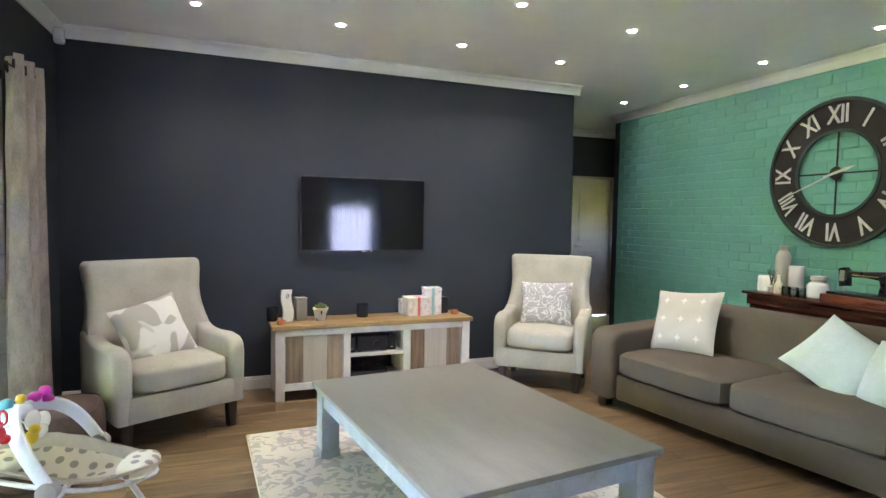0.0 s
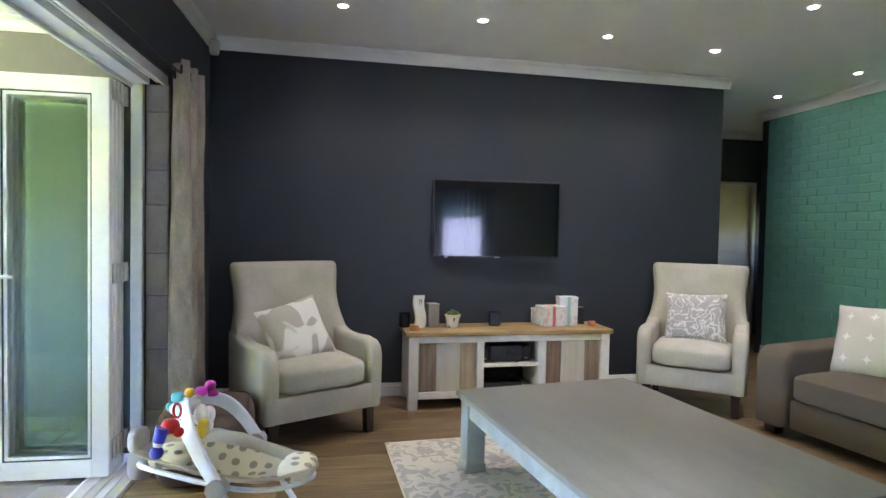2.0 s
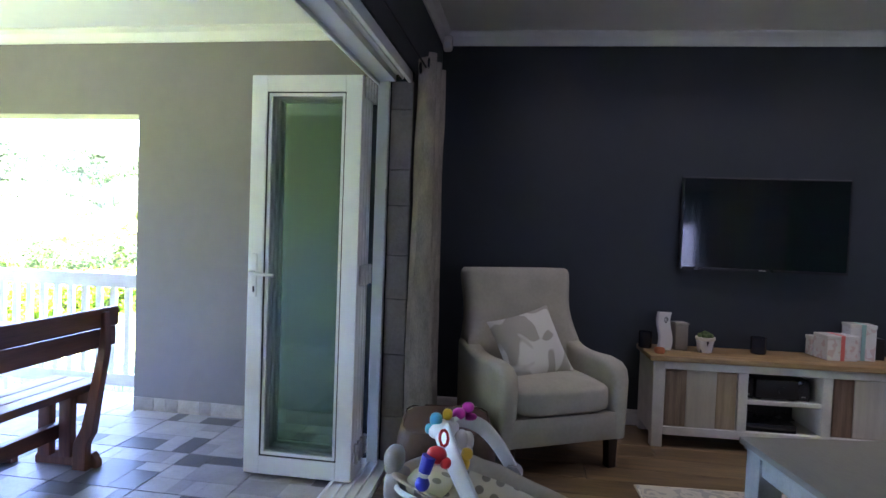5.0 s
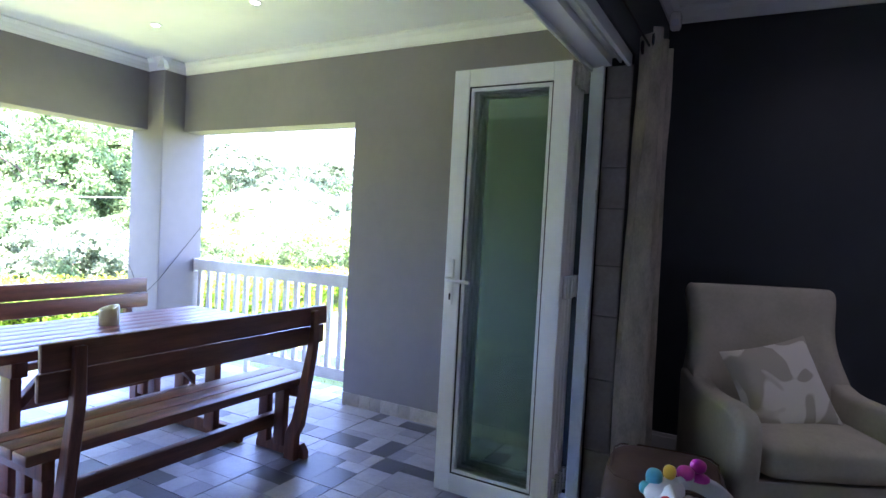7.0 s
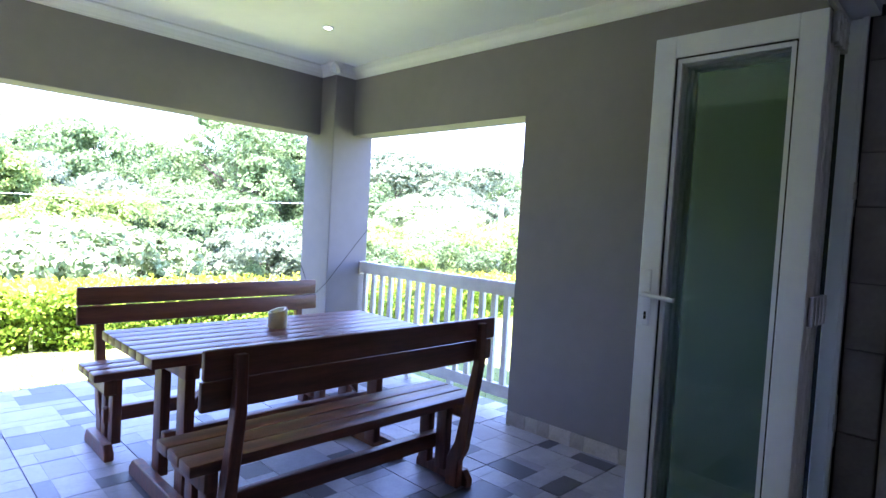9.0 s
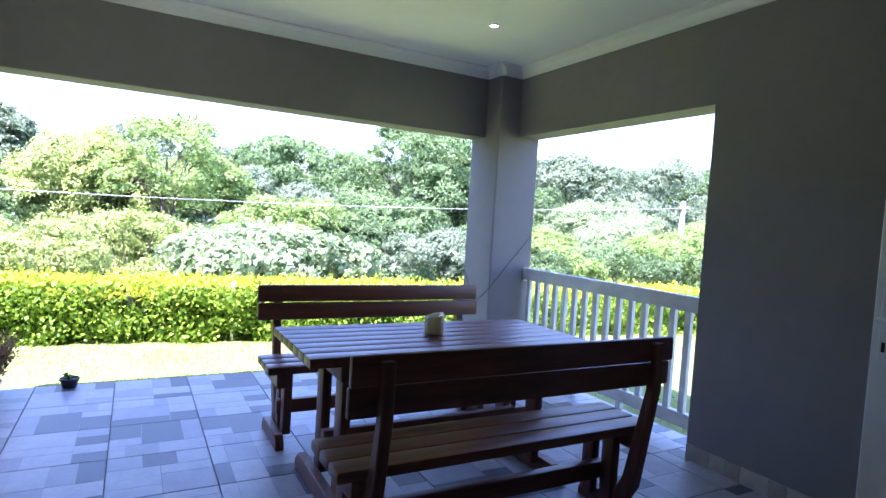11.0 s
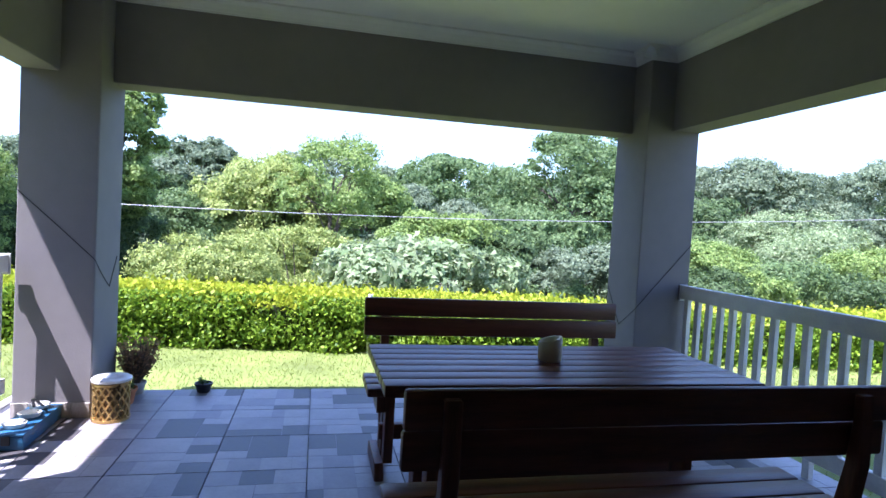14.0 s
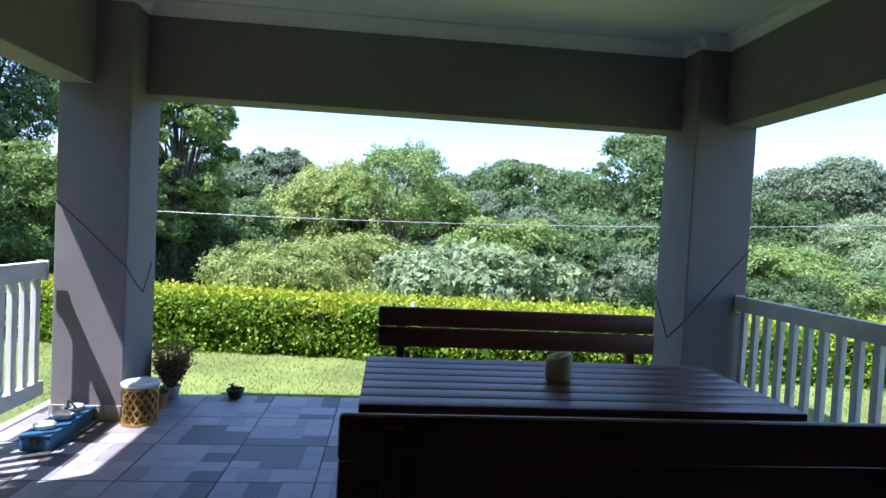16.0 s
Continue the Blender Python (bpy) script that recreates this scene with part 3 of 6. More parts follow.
def leaf(y, handle):
    x0, x1, z0, z1, w, t = -0.722, -0.15, 0.018, 2.032, 0.082, 0.042
    f = B()
    box(f, x0, x0 + w, y, y + t, z0, z1, 0.003, 1), box(f, x1 - w, x1, y, y + t, z0, z1, 0.003, 1)
    box(f, x0 + w, x1 - w, y, y + t, z0, z0 + w + 0.01, 0.003, 1), box(f, x0 + w, x1 - w, y, y + t, z1 - w, z1, 0.003, 1)
    lf = fpart("leaf", f, M_ALU, "white aluminium door leaf")
    g = B()
    a, b, c, d = x0 + w - 0.0005, x1 - w + 0.0005, z0 + w + 0.0095, z1 - w + 0.0005
    for q in ((a, a + 0.006, c, d), (b - 0.006, b, c, d), (a + 0.006, b - 0.006, c, c + 0.006), (a + 0.006, b - 0.006, d - 0.006, d)):
        box(g, q[0], q[1], y + 0.004, y + t - 0.004, q[2], q[3])
    fpart("gasket", g, M_GASKET, parent=lf)
    bd = B()
    a, b, c, d = a + 0.006, b - 0.006, c + 0.006, d - 0.006
    for q in ((a, a + 0.016, c, d), (b - 0.016, b, c, d), (a + 0.016, b - 0.016, c, c + 0.016), (a + 0.016, b - 0.016, d - 0.016, d)):
        box(bd, q[0], q[1], y + 0.010, y + t - 0.010, q[2], q[3])
    fpart("glazing_bead", bd, M_ALU, parent=lf)
    p = fpart("pane", box(B(), a, b, y + 0.019, y + 0.024, c, d), M_GLASS, parent=lf)
    p.visible_shadow = False
    if handle:
        h = B()
        box(h, x0 + 0.022, x0 + 0.052, y - 0.008, y, 0.92, 1.14, 0.003, 1)
        rod(h, (x0 + 0.037, y - 0.006, 1.045), (x0 + 0.037, y - 0.05, 1.045), 0.009)
        rod(h, (x0 + 0.03, y - 0.047, 1.045), (x0 + 0.16, y - 0.047, 1.035), 0.009)
        fpart("handle", h, M_ALU, "white lever handle on a backplate", parent=lf)
        fpart("keyhole", box(B(), x0 + 0.032, x0 + 0.042, y - 0.0095, y - 0.008, 0.945, 0.975, 0.001, 1), M_GASKET, parent=lf)
    for z in (0.10, 1.0, 1.93):
        h = B()
        rod(h, (x1 + 0.010, y + t, z), (x1 + 0.010, y + t, z + 0.1), 0.011)
        rod(h, (x1 + 0.010, y + t, z + 0.03), (x1 + 0.010, y + t, z + 0.033), 0.0135)
        rod(h, (x1 + 0.010, y + t, z + 0.066), (x1 + 0.010, y + t, z + 0.069), 0.0135)
        fpart("hinge", h, M_STEEL, "steel hinge", parent=lf)


for k in range(4):
    leaf(3.445 + 0.049 * k, k == 0)
for z in (0.55, 1.38):
    p = B()
    box(p, -0.0928, -0.0898, DOOR1 - 0.060, DOOR1 - 0.047, z, z + 0.19, 0.001, 1)
    rod(p, (-0.091, DOOR1 - 0.064, z + 0.06), (-0.091, DOOR1 - 0.064, z + 0.12), 0.006)
    fpart("lock_plate", p, M_STEEL, "steel lock keeper on the jamb")

# curtain by the folding door, on a thin wire
cu = drape("curtain", 0.112, 3.64, 4.10, 0.02, 2.20, 3, 0.078, "y", M_CURTAIN, "taupe crushed-velvet eyelet curtain drawn to the wall", 2)
for k in range(5):
    y = 3.66 + 0.082 * k
    e = B()
    lathe(e, [(0.020, -0.006), (0.031, -0.004), (0.031, 0.004), (0.020, 0.006)], 16)
    bmesh.ops.transform(e, matrix=Matrix.Translation((0.105 + 0.03 * (-1) ** k, y, 2.145)) @ pose(0, 0, 0, 0, 90, 0), verts=list(e.verts))
    part("eyelet", e, M_SATIN, cu, "dark metal eyelet ring")
cw = solid("curtain_wire", rod(B(), (0.105, 0.3, 2.145), (0.105, 4.12, 2.145), 0.005), M_SATIN, "thin dark curtain wire along the wall", "curtain rail")
for y in (0.32, 4.11):
    part("bracket", rod(B(), (0.105, y, 2.145), (WW + 0.001, y, 2.145), 0.007), M_SATIN, cw)

# alarm sensor in the corner
sn = thing("alarm_sensor", "small cream motion sensor under the corner cornice", "sensor", Matrix.Translation((0.075, 4.66, 2.575)))
part("housing", soft(B(), -0.032, 0.032, -0.03, 0.03, -0.055, 0.05, 5, 4), M_CERAMIC, sn)
part("lens", soft(B(), -0.022, 0.022, -0.036, -0.02, -0.04, 0.0, 4, 4), M_PLAST_W, sn, "milky sensor lens")
part("bracket", box(B(), -0.015, 0.015, 0.02, 0.098, -0.02, 0.03, 0.003, 1), M_CERAMIC, sn)


def downlight(x, y, z):
    d = thing("downlight", "small round recessed ceiling downlight, switched on", "ceiling light", Matrix.Translation((x, y, z)), "recessed downlights")
    part("trim_ring", lathe(B(), [(0.024, -0.001), (0.040, -0.001), (0.040, -0.004), (0.035, -0.007), (0.026, -0.007), (0.024, -0.003)], 24), M_ALU, d)
    part("lamp_face", lathe(B(), [(0.0005, -0.003), (0.0245, -0.003), (0.0245, -0.005), (0.0005, -0.006)], 24), M_GLOW, d, "glowing lamp face")
    return d


LAMPS = [(0.98, 3.945), (1.872, 4.0), (2.785, 4.11), (3.683, 4.225), (2.827, 3.225), (3.73, 3.373), (5.165, 3.62), (5.165, 4.49), (5.13, 5.34), (5.153, 2.72)]
first = downlight(*LAMPS[0], CEIL)
for x, y in LAMPS[1:]:
    copy_thing(first, Matrix.Translation((x, y, CEIL)))
for x, y in LAMPS:
    ld = bpy.data.lights.new("downlight_beam", "SPOT")
    ld.energy, ld.spot_size, ld.spot_blend, ld.shadow_soft_size, ld.color = 0.2 if x > 5 else 0.45, radians(90 if x > 5 else 140), 0.9, 0.03, (1.0, 0.96, 0.88)
    new("downlight_beam", ld).matrix_world = look((x, y, CEIL - 0.012), (x, y + 0.0001, 0))
for x, y in [(-3.05, 3.47), (-2.08, 3.44)]:
    copy_thing(first, Matrix.Translation((x, y, PZC)))


# ---- living room furniture ----
def between(z, table):
    for (z0, v0), (z1, v1) in zip(table, table[1:]):
        if z <= z1:
            return v0 + (v1 - v0) * max(0, z - z0) / (z1 - z0)
    return table[-1][1]


def winged_back(bm):
    """A hollowed chair back whose sides come forward as wings: rings of outline, stacked."""
    wing = [(0.336, 0.40), (0.58, 0.415), (0.70, 0.475), (0.80, 0.52), (0.92, 0.548), (1.06, 0.578)]
    mid = [(0.336, 0.50), (0.60, 0.515), (0.85, 0.562), (1.06, 0.592)]
    rear = [(0.17, 0.61), (0.45, 0.63), (0.75, 0.66), (1.06, 0.685)]
    half = [(0.336, 0.366), (0.60, 0.364), (0.74, 0.340), (0.86, 0.336), (1.06, 0.362)]
    rows = []
    for z, inset in [(0.336 + 0.06 * k, 0.0) for k in range(12)] + [(1.04, 0.002), (1.06, 0.007), (1.074, 0.016), (1.081, 0.028)]:
        w, yw, ym, yr = between(z, half) - inset, between(z, wing) + inset * 0.8, between(z, mid) + inset * 0.8, between(z, rear) - inset * 0.8
        ring = []
        for k in range(17):
            u = -1 + k / 8
            ring.append((w * u, ym + (yw - ym) * abs(u) ** 2.6 + 0.035 * max(0, abs(u) - 0.88) ** 2 / 0.0144))
        for k in range(13):
            u = 1 - k / 6
            ring.append((w * u * 0.995, yr - 0.045 * abs(u) ** 5))
        rows.append([bm.verts.new((x, y, z)) for x, y in ring])
    for p, q in zip(rows, rows[1:]):
        for i in range(len(p)):
            bm.faces.new((p[i - 1], p[i], q[i], q[i - 1]))
    bm.faces.new(rows[0]), bm.faces.new(rows[-1])
    return bm


def armchair(m, label, wide, deep):
    """Winged armchair; its front lies on local y = 0, its back towards +y."""
    c = thing("armchair", label, "armchair", m @ Matrix.Diagonal((wide, deep, 0.99, 1)), "pair of wing armchairs")
    side = [(0.028, 0.17), (0.018, 0.40), (0.015, 0.50), (0.032, 0.562), (0.075, 0.598), (0.16, 0.61), (0.27, 0.602), (0.36, 0.603), (0.42, 0.612), (0.47, 0.63), (0.55, 0.65), (0.61, 0.64), (0.60, 0.17)]
    for s in (-1, 1):
        a, b = (-0.374, -0.272) if s < 0 else (0.272, 0.374)
        part("arm", prism(B(), side, "x", a, b, 0.034, 5), M_LINEN, c, "", 60)
    part("seat_base", box(B(), -0.300, 0.300, 0.024, 0.60, 0.172, 0.325, 0.004), M_LINEN, c)
    part("seat_cushion", soft(B(), -0.271, 0.271, 0.004, 0.54, 0.327, 0.485, 7, 8, crown=0.025), M_LINEN, c, "loose box seat cushion")
    part("backrest", winged_back(B()), M_LINEN, c, "", 70)
    for x in (-0.30, 0.30):
        for y in (0.07, 0.56):
            lg = B()
            prism(lg, [(-0.022, 0), (0.022, 0), (0.030, 0.175), (-0.030, 0.175)], "y", y - 0.026, y + 0.026, 0.003, 1)
            bmesh.ops.translate(lg, verts=list(lg.verts), vec=(x, 0, 0))
            part("leg", lg, M_DARKWOOD, c, "dark tapered wooden leg")
    return c


ch1 = pose(0.93, 3.805, 0, 0, 0, 28)
ch2 = pose(3.495, 4.13, 0, 0, 0, -38)
armchair(ch1, "beige linen wing armchair standing before the navy wall", 1.06, 1.1)
armchair(ch2, "beige linen wing armchair turned in at the wall's end", 1.01, 1.0)
solid("scatter_cushion", pillow(B(), 0.42, 0.42, 0.14), M_FLOWER, "taupe cushion printed with large pale blossoms, on an armchair", "cushion",
      ch1 @ pose(-0.055, 0.36, 0.63, -26, -13, 4))
solid("scatter_cushion", pillow(B(), 0.45, 0.40, 0.14), M_PAISLEY, "grey cushion with white paisley scrolls, on an armchair", "cushion",
      ch2 @ pose(0.0, 0.385, 0.655, -20, -2, 0))

# television
tv = thing("television", "black flat-screen television hung on the navy wall", "television", Matrix.Translation(SKEW @ Vector((2.195, WN - 0.012, 1.397))))
part("body", box(B(), -0.516, 0.516, -0.066, -0.03, -0.305, 0.308, 0.006), M_BLACK, tv)
part("screen", box(B(), -0.506, 0.506, -0.0685, -0.066, -0.288, 0.298), M_SCREEN, tv, "glossy black screen")
part("bezel", box(box(box(B(), -0.516, -0.506, -0.070, -0.066, -0.305, 0.308), 0.506, 0.516, -0.070, -0.066, -0.305, 0.308), -0.506, 0.506, -0.070, -0.066, -0.305, -0.288), M_BLACK, tv)
part("badge", box(B(), -0.02, 0.02, -0.0715, -0.070, -0.300, -0.294), M_STEEL, tv)
part("wall_bracket", box(B(), -0.2, 0.2, -0.03, 0.003, -0.15, 0.15, 0.003, 1), M_SATIN, tv)

# media stand
st = thing("media_stand", "white media stand with an oak top and reclaimed plank doors", "tv stand", SKEW @ Matrix.Translation((2.235, WN - 0.024, 0)) @ Matrix.Diagonal((0.995, 0.85, 1.02, 1)))
part("top", box(B(), -0.81, 0.81, -0.46, 0.0, 0.525, 0.558, 0.006), M_OAK, st, "worn oak plank top")
for x in (-0.785, 0.715):
    for y in (-0.445, -0.075):
        part("leg", box(B(), x, x + 0.07, y, y + 0.065, 0, 0.524, 0.004, 1), M_STANDW, st)
part("top_rail", box(B(), -0.714, 0.714, -0.437, -0.40, 0.478, 0.524, 0.003, 1), M_STANDW, st)
part("bottom_rail", box(B(), -0.714, 0.714, -0.437, -0.40, 0.075, 0.125, 0.003, 1), M_STANDW, st)
for x in (-0.784, 0.766):
    part("side_panel", box(B(), x, x + 0.018, -0.379, -0.076, 0.075, 0.524), M_STANDW, st)
part("back_panel", box(B(), -0.714, 0.714, -0.02, -0.01, 0.075, 0.524), M_SATIN, st)
part("base_panel", box(B(), -0.714, 0.714, -0.399, -0.021, 0.09, 0.108), M_STANDW, st)
for x in (-0.275, 0.21):
    part("divider", box(B(), x, x + 0.055, -0.436, -0.022, 0.1255, 0.4775, 0.003, 1), M_STANDW, st)
part("shelf", box(B(), -0.219, 0.209, -0.43, -0.022, 0.292, 0.318, 0.003, 1), M_STANDW, st)
for x0, kinds in ((-0.712, ((0, 0.3), (1, 0.42), (2, 0.28))), (0.268, ((3, 0.27), (1, 0.45), (0, 0.28)))):
    x1 = x0 + 0.435 if x0 < 0 else x0 + 0.444
    dr = B()
    d = part("door", box(dr, x0, x1, -0.418, -0.408, 0.126, 0.477), M_BOARD[1], st, "cupboard door of upright reclaimed planks")
    px = x0 + 0.006
    for k, (kd, share) in enumerate(kinds):
        w, px = share * (x1 - x0 - 0.012), px + share * (x1 - x0 - 0.012)
        part("plank", box(B(), px - w + 0.001, px - 0.001, -0.426 - 0.002 * (k % 2), -0.4185, 0.130, 0.473, 0.002, 1), M_BOARD[kd], d)
# on its shelves
BEFORE = set(bpy.data.objects)
av = thing("amplifier", "black amplifier on the stand's open shelf", "amplifier", Matrix.Translation((2.23, 4.62, 0.318)))
part("body", box(B(), -0.12, 0.12, -0.14, 0.12, 0.008, 0.125, 0.004), M_SATIN, av)
part("dial", rod(B(), (0.03, -0.14, 0.065), (0.03, -0.155, 0.065), 0.024, seg=18), M_BLACK, av)
for x in (-0.11, 0.08):
    part("foot", box(B(), x, x + 0.03, -0.12, 0.1, 0, 0.008), M_BLACK, av)
for x in (2.065, 2.395):
    sp = thing("speaker", "small black satellite speaker on the open shelf", "speaker", Matrix.Translation((x, 4.60, 0.318)), "small shelf speakers")
    part("cabinet", box(B(), -0.036, 0.036, -0.1, 0.06, 0, 0.125, 0.005), M_BLACK, sp)
    part("cone", rod(B(), (0, -0.101, 0.075), (0, -0.104, 0.075), 0.026, seg=18), M_SATIN, sp)
    part("badge", box(B(), -0.012, 0.012, -0.1025, -0.1, 0.024, 0.029), M_STEEL, sp)
dc = thing("decoder", "black set-top decoder on the base of the stand", "decoder", Matrix.Translation((2.22, 4.64, 0.108)))
part("case", box(B(), -0.15, 0.15, -0.12, 0.1, 0.004, 0.055, 0.004), M_BLACK, dc)
part("front_strip", box(B(), -0.145, 0.145, -0.1225, -0.12, 0.02, 0.036), M_SCREEN, dc)
cb = B()
for k in range(7):
    pts = [Vector((2.16 + 0.03 * k + 0.03 * math.sin(s * 1.3 + k), 4.56 + 0.012 * s, 0.168 + 0.05 * math.sin(s * 0.5 + k * 0.9) ** 2)) for s in range(8)]
    tube(cb, pts, 0.0035, 6)
solid("cable_bundle", cb, M_SATIN, "loose tangle of dark cables on the decoder", "cables")

# things on the stand
TOP = 0.5695


def cup(x, y, label, mat=M_TERRA):
    c = thing("tealight_holder", label, "candle holder", Matrix.Translation((x, y, TOP)), "tealight holders")
    part("cup", lathe(B(), [(0.026, 0), (0.032, 0.006), (0.032, 0.03), (0.029, 0.034), (0.026, 0.03), (0.024, 0.012), (0.001, 0.012)], 20), mat, c)
    part("tealight", lathe(B(), [(0.019, 0.013), (0.019, 0.024), (0.001, 0.024)], 16), M_WAX, c)


cup(1.525, 4.50, "orange clay tealight holder on the stand")
cup(2.985, 4.62, "orange clay tealight holder on the stand")


def dark_jar(x, y, w, h, label):
    c = thing("candle_glass", label, "candle glass", Matrix.Translation((x, y, TOP)), "dark glass candle holders")
    part("glass", lathe(B(), [(w * 0.9, 0), (w, 0.005), (w, h), (w - 0.004, h), (w - 0.004, 0.012), (0.001, 0.012)], 20), node_mat("smoked_glass", (0.015, 0.018, 0.03), 0.12), c)
    part("candle", lathe(B(), [(w * 0.75, 0.013), (w * 0.75, h * 0.55), (0.001, h * 0.55)], 16), M_SATIN, c)


dark_jar(1.475, 4.70, 0.042, 0.105, "dark blue smoked glass candle holder on the stand")
dark_jar(2.19, 4.70, 0.047, 0.105, "dark smoked glass candle holder on the stand")

vs = B()
prev = None
outline = []
for k in range(21):
    h = k / 20
    o = 0.010 * math.sin(h * 6.0)
    outline.append((h * 0.245, o))
prism(vs, [(-0.040 + o, z) for z, o in outline] + [(0.040 + o, z) for z, o in reversed(outline)], "y", -0.024, 0.024, 0.006, 2)
vase = thing("wavy_vase", "white wavy ceramic vase with a dark swirl", "vase", pose(1.58, 4.64, TOP, 0, 0, 8))
part("body", vs, M_CERAMIC, vase)
sw = B()
tube(sw, [Vector((0.012 * math.cos(a) * (1 - a / 14), -0.0255, 0.195 + 0.022 * math.sin(a) * (1 - a / 14))) for a in [x * 0.5 for x in range(16)]], 0.0022, 6)
part("swirl", sw, M_SATIN, vase, "dark painted swirl")
gb = thing("candle_box", "grey-beige square candle in a box", "candle", pose(1.69, 4.70, TOP, 0, 0, 12))
part("box", box(B(), -0.042, 0.042, -0.042, 0.042, 0, 0.165, 0.006), node_mat("taupe_card", (0.24, 0.22, 0.19), 0.7, var=0.1, scale=10), gb)
part("lid", box(B(), -0.044, 0.044, -0.044, 0.044, 0.1655, 0.178, 0.003), node_mat("taupe_lid", (0.30, 0.28, 0.24), 0.6, var=0.1, scale=10), gb)

pl = thing("potted_succulent", "small succulent in a white pot with dark hearts", "potted plant", Matrix.Translation((1.84, 4.64, TOP)))
part("pot", lathe(B(), [(0.040, 0), (0.044, 0.004), (0.054, 0.075), (0.050, 0.078), (0.046, 0.066), (0.001, 0.066)], 24), pattern_mat("heart_dots", (0.72, 0.69, 0.62), (0.05, 0.04, 0.04), 30, "spots", 0.4, 0.24), pl)
part("rim", lathe(B(), [(0.055, 0.078), (0.06, 0.082), (0.06, 0.098), (0.054, 0.1), (0.050, 0.09), (0.001, 0.088)], 24), M_WAX, pl, "cream pot rim")
random.seed(4)
lf = B()
for k in range(70):
    a, r = random.uniform(0, 6.28), random.uniform(0, 0.042)
    ball(lf, (r * math.cos(a), r * math.sin(a), 0.10 + random.uniform(0, 0.03) * (1 - r / 0.06)), 0.009, 1, 1, 1.6, 1)
part("foliage", lf, M_LEAF["mid"], pl)


def gift(x, y, z, w, d, h, rz, ribbon, label):
    g = thing("gift_box", label, "gift box", pose(x, y, z, 0, 0, rz), "stacked gift boxes")
    part("box", box(B(), -w / 2, w / 2, -d / 2, d / 2, 0, h - 0.022, 0.002, 1), pattern_mat("striped_card", (0.70, 0.68, 0.66), (0.62, 0.50, 0.48), 26, "blossoms", 0.6, 0.56), g)
    part("lid", box(B(), -w / 2 - 0.003, w / 2 + 0.003, -d / 2 - 0.003, d / 2 + 0.003, h - 0.0215, h, 0.002, 1), M_CERAMIC, g)
    r = B()
    box(r, -0.012, 0.012, -d / 2 - 0.0045, -d / 2 - 0.003, 0, h + 0.0015), box(r, -0.012, 0.012, -d / 2 - 0.003, d / 2 + 0.003, h, h + 0.0015)
    part("ribbon", r, ribbon, g, "cloth ribbon round the box")


M_RED, M_TEALR = node_mat("coral_ribbon", (0.65, 0.14, 0.13), 0.6), node_mat("teal_ribbon", (0.30, 0.50, 0.48), 0.6)
gift(2.645, 4.67, TOP, 0.185, 0.14, 0.155, 6, M_RED, "white patterned gift box tied with coral ribbon")
gift(2.80, 4.71, TOP, 0.145, 0.12, 0.225, -4, M_TEALR, "tall white gift box tied with teal ribbon")
gift(2.60, 4.79, TOP, 0.13, 0.07, 0.125, 3, M_OAK, "kraft gift box behind the white ones")
s3 = thing("speaker", "small black cube speaker at the end of the stand", "speaker", Matrix.Translation((2.92, 4.74, TOP)), "small shelf speakers")
part("cabinet", box(B(), -0.034, 0.034, -0.04, 0.04, 0, 0.135, 0.005), M_BLACK, s3)
part("grille", box(B(), -0.028, 0.028, -0.0425, -0.04, 0.01, 0.125, 0.001, 1), M_SATIN, s3)

# the stand's things follow its depth and its wall
for ob in list(bpy.data.objects):
    if ob not in BEFORE and ob.parent is None:
        at = ob.matrix_basis.translation.copy()
        if at.length > 0.1:
            to = SKEW @ Vector((2.235 + (at.x - 2.265) * 0.99, WN - 0.024 + (at.y - 4.86) * 0.85, at.z if at.z > 0.5 else at.z * 1.02))
            ob.matrix_basis = Matrix.Translation(to - at) @ ob.matrix_basis
        else:
            ob.matrix_basis = SKEW @ Matrix.Translation((-0.035, WN - 0.024 - 4.86 + 0.045, 0.004))

# coffee table on its rug
ct = thing("coffee_table", "large low coffee table in chalky grey paint with worn edges", "coffee table", pose(2.283, 2.70, 0.012, 0, 0, 8.8))
W2, L2, H = 0.54, 0.79, 0.42
part("tabletop", box(B(), -W2, W2, -L2, L2, H - 0.028, H, 0.005), M_GREYWOOD, ct, "grey brushed tabletop with faint streaks")
part("moulding", box(B(), -W2 + 0.014, W2 - 0.014, -L2 + 0.014, L2 - 0.014, H - 0.047, H - 0.0285, 0.006, 2), M_GREYEDGE, ct)
for s in (-1, 1):
    part("apron", box(B(), s * (W2 - 0.045) - 0.014, s * (W2 - 0.045) + 0.014, -L2 + 0.13, L2 - 0.13, H - 0.125, H - 0.0475, 0.004, 1), M_GREYEDGE, ct)
    part("apron", box(B(), -W2 + 0.13, W2 - 0.13, s * (L2 - 0.045) - 0.014, s * (L2 - 0.045) + 0.014, H - 0.125, H - 0.0475, 0.004, 1), M_GREYEDGE, ct)
    for x in (-1, 1):
        cx, cy = x * (W2 - 0.075), s * (L2 - 0.075)
        lg = B()
        box(lg, cx - 0.052, cx + 0.052, cy - 0.052, cy + 0.052, 0, H - 0.0475, 0.006)
        box(lg, cx - 0.058, cx + 0.058, cy - 0.058, cy + 0.058, 0, 0.05, 0.006)
        part("leg", lg, M_GREYEDGE, ct, "square grey leg with a plinth foot")
rg = B()
box(rg, 1.285, 3.14, 1.30, 3.81, 0.0005, 0.011, 0.003, 1)
RUGM = Matrix.Translation((1.275, 3.775, 0)) @ Matrix.Rotation(radians(4.2), 4, "Z") @ Matrix.Translation((-1.285, -3.81, 0))
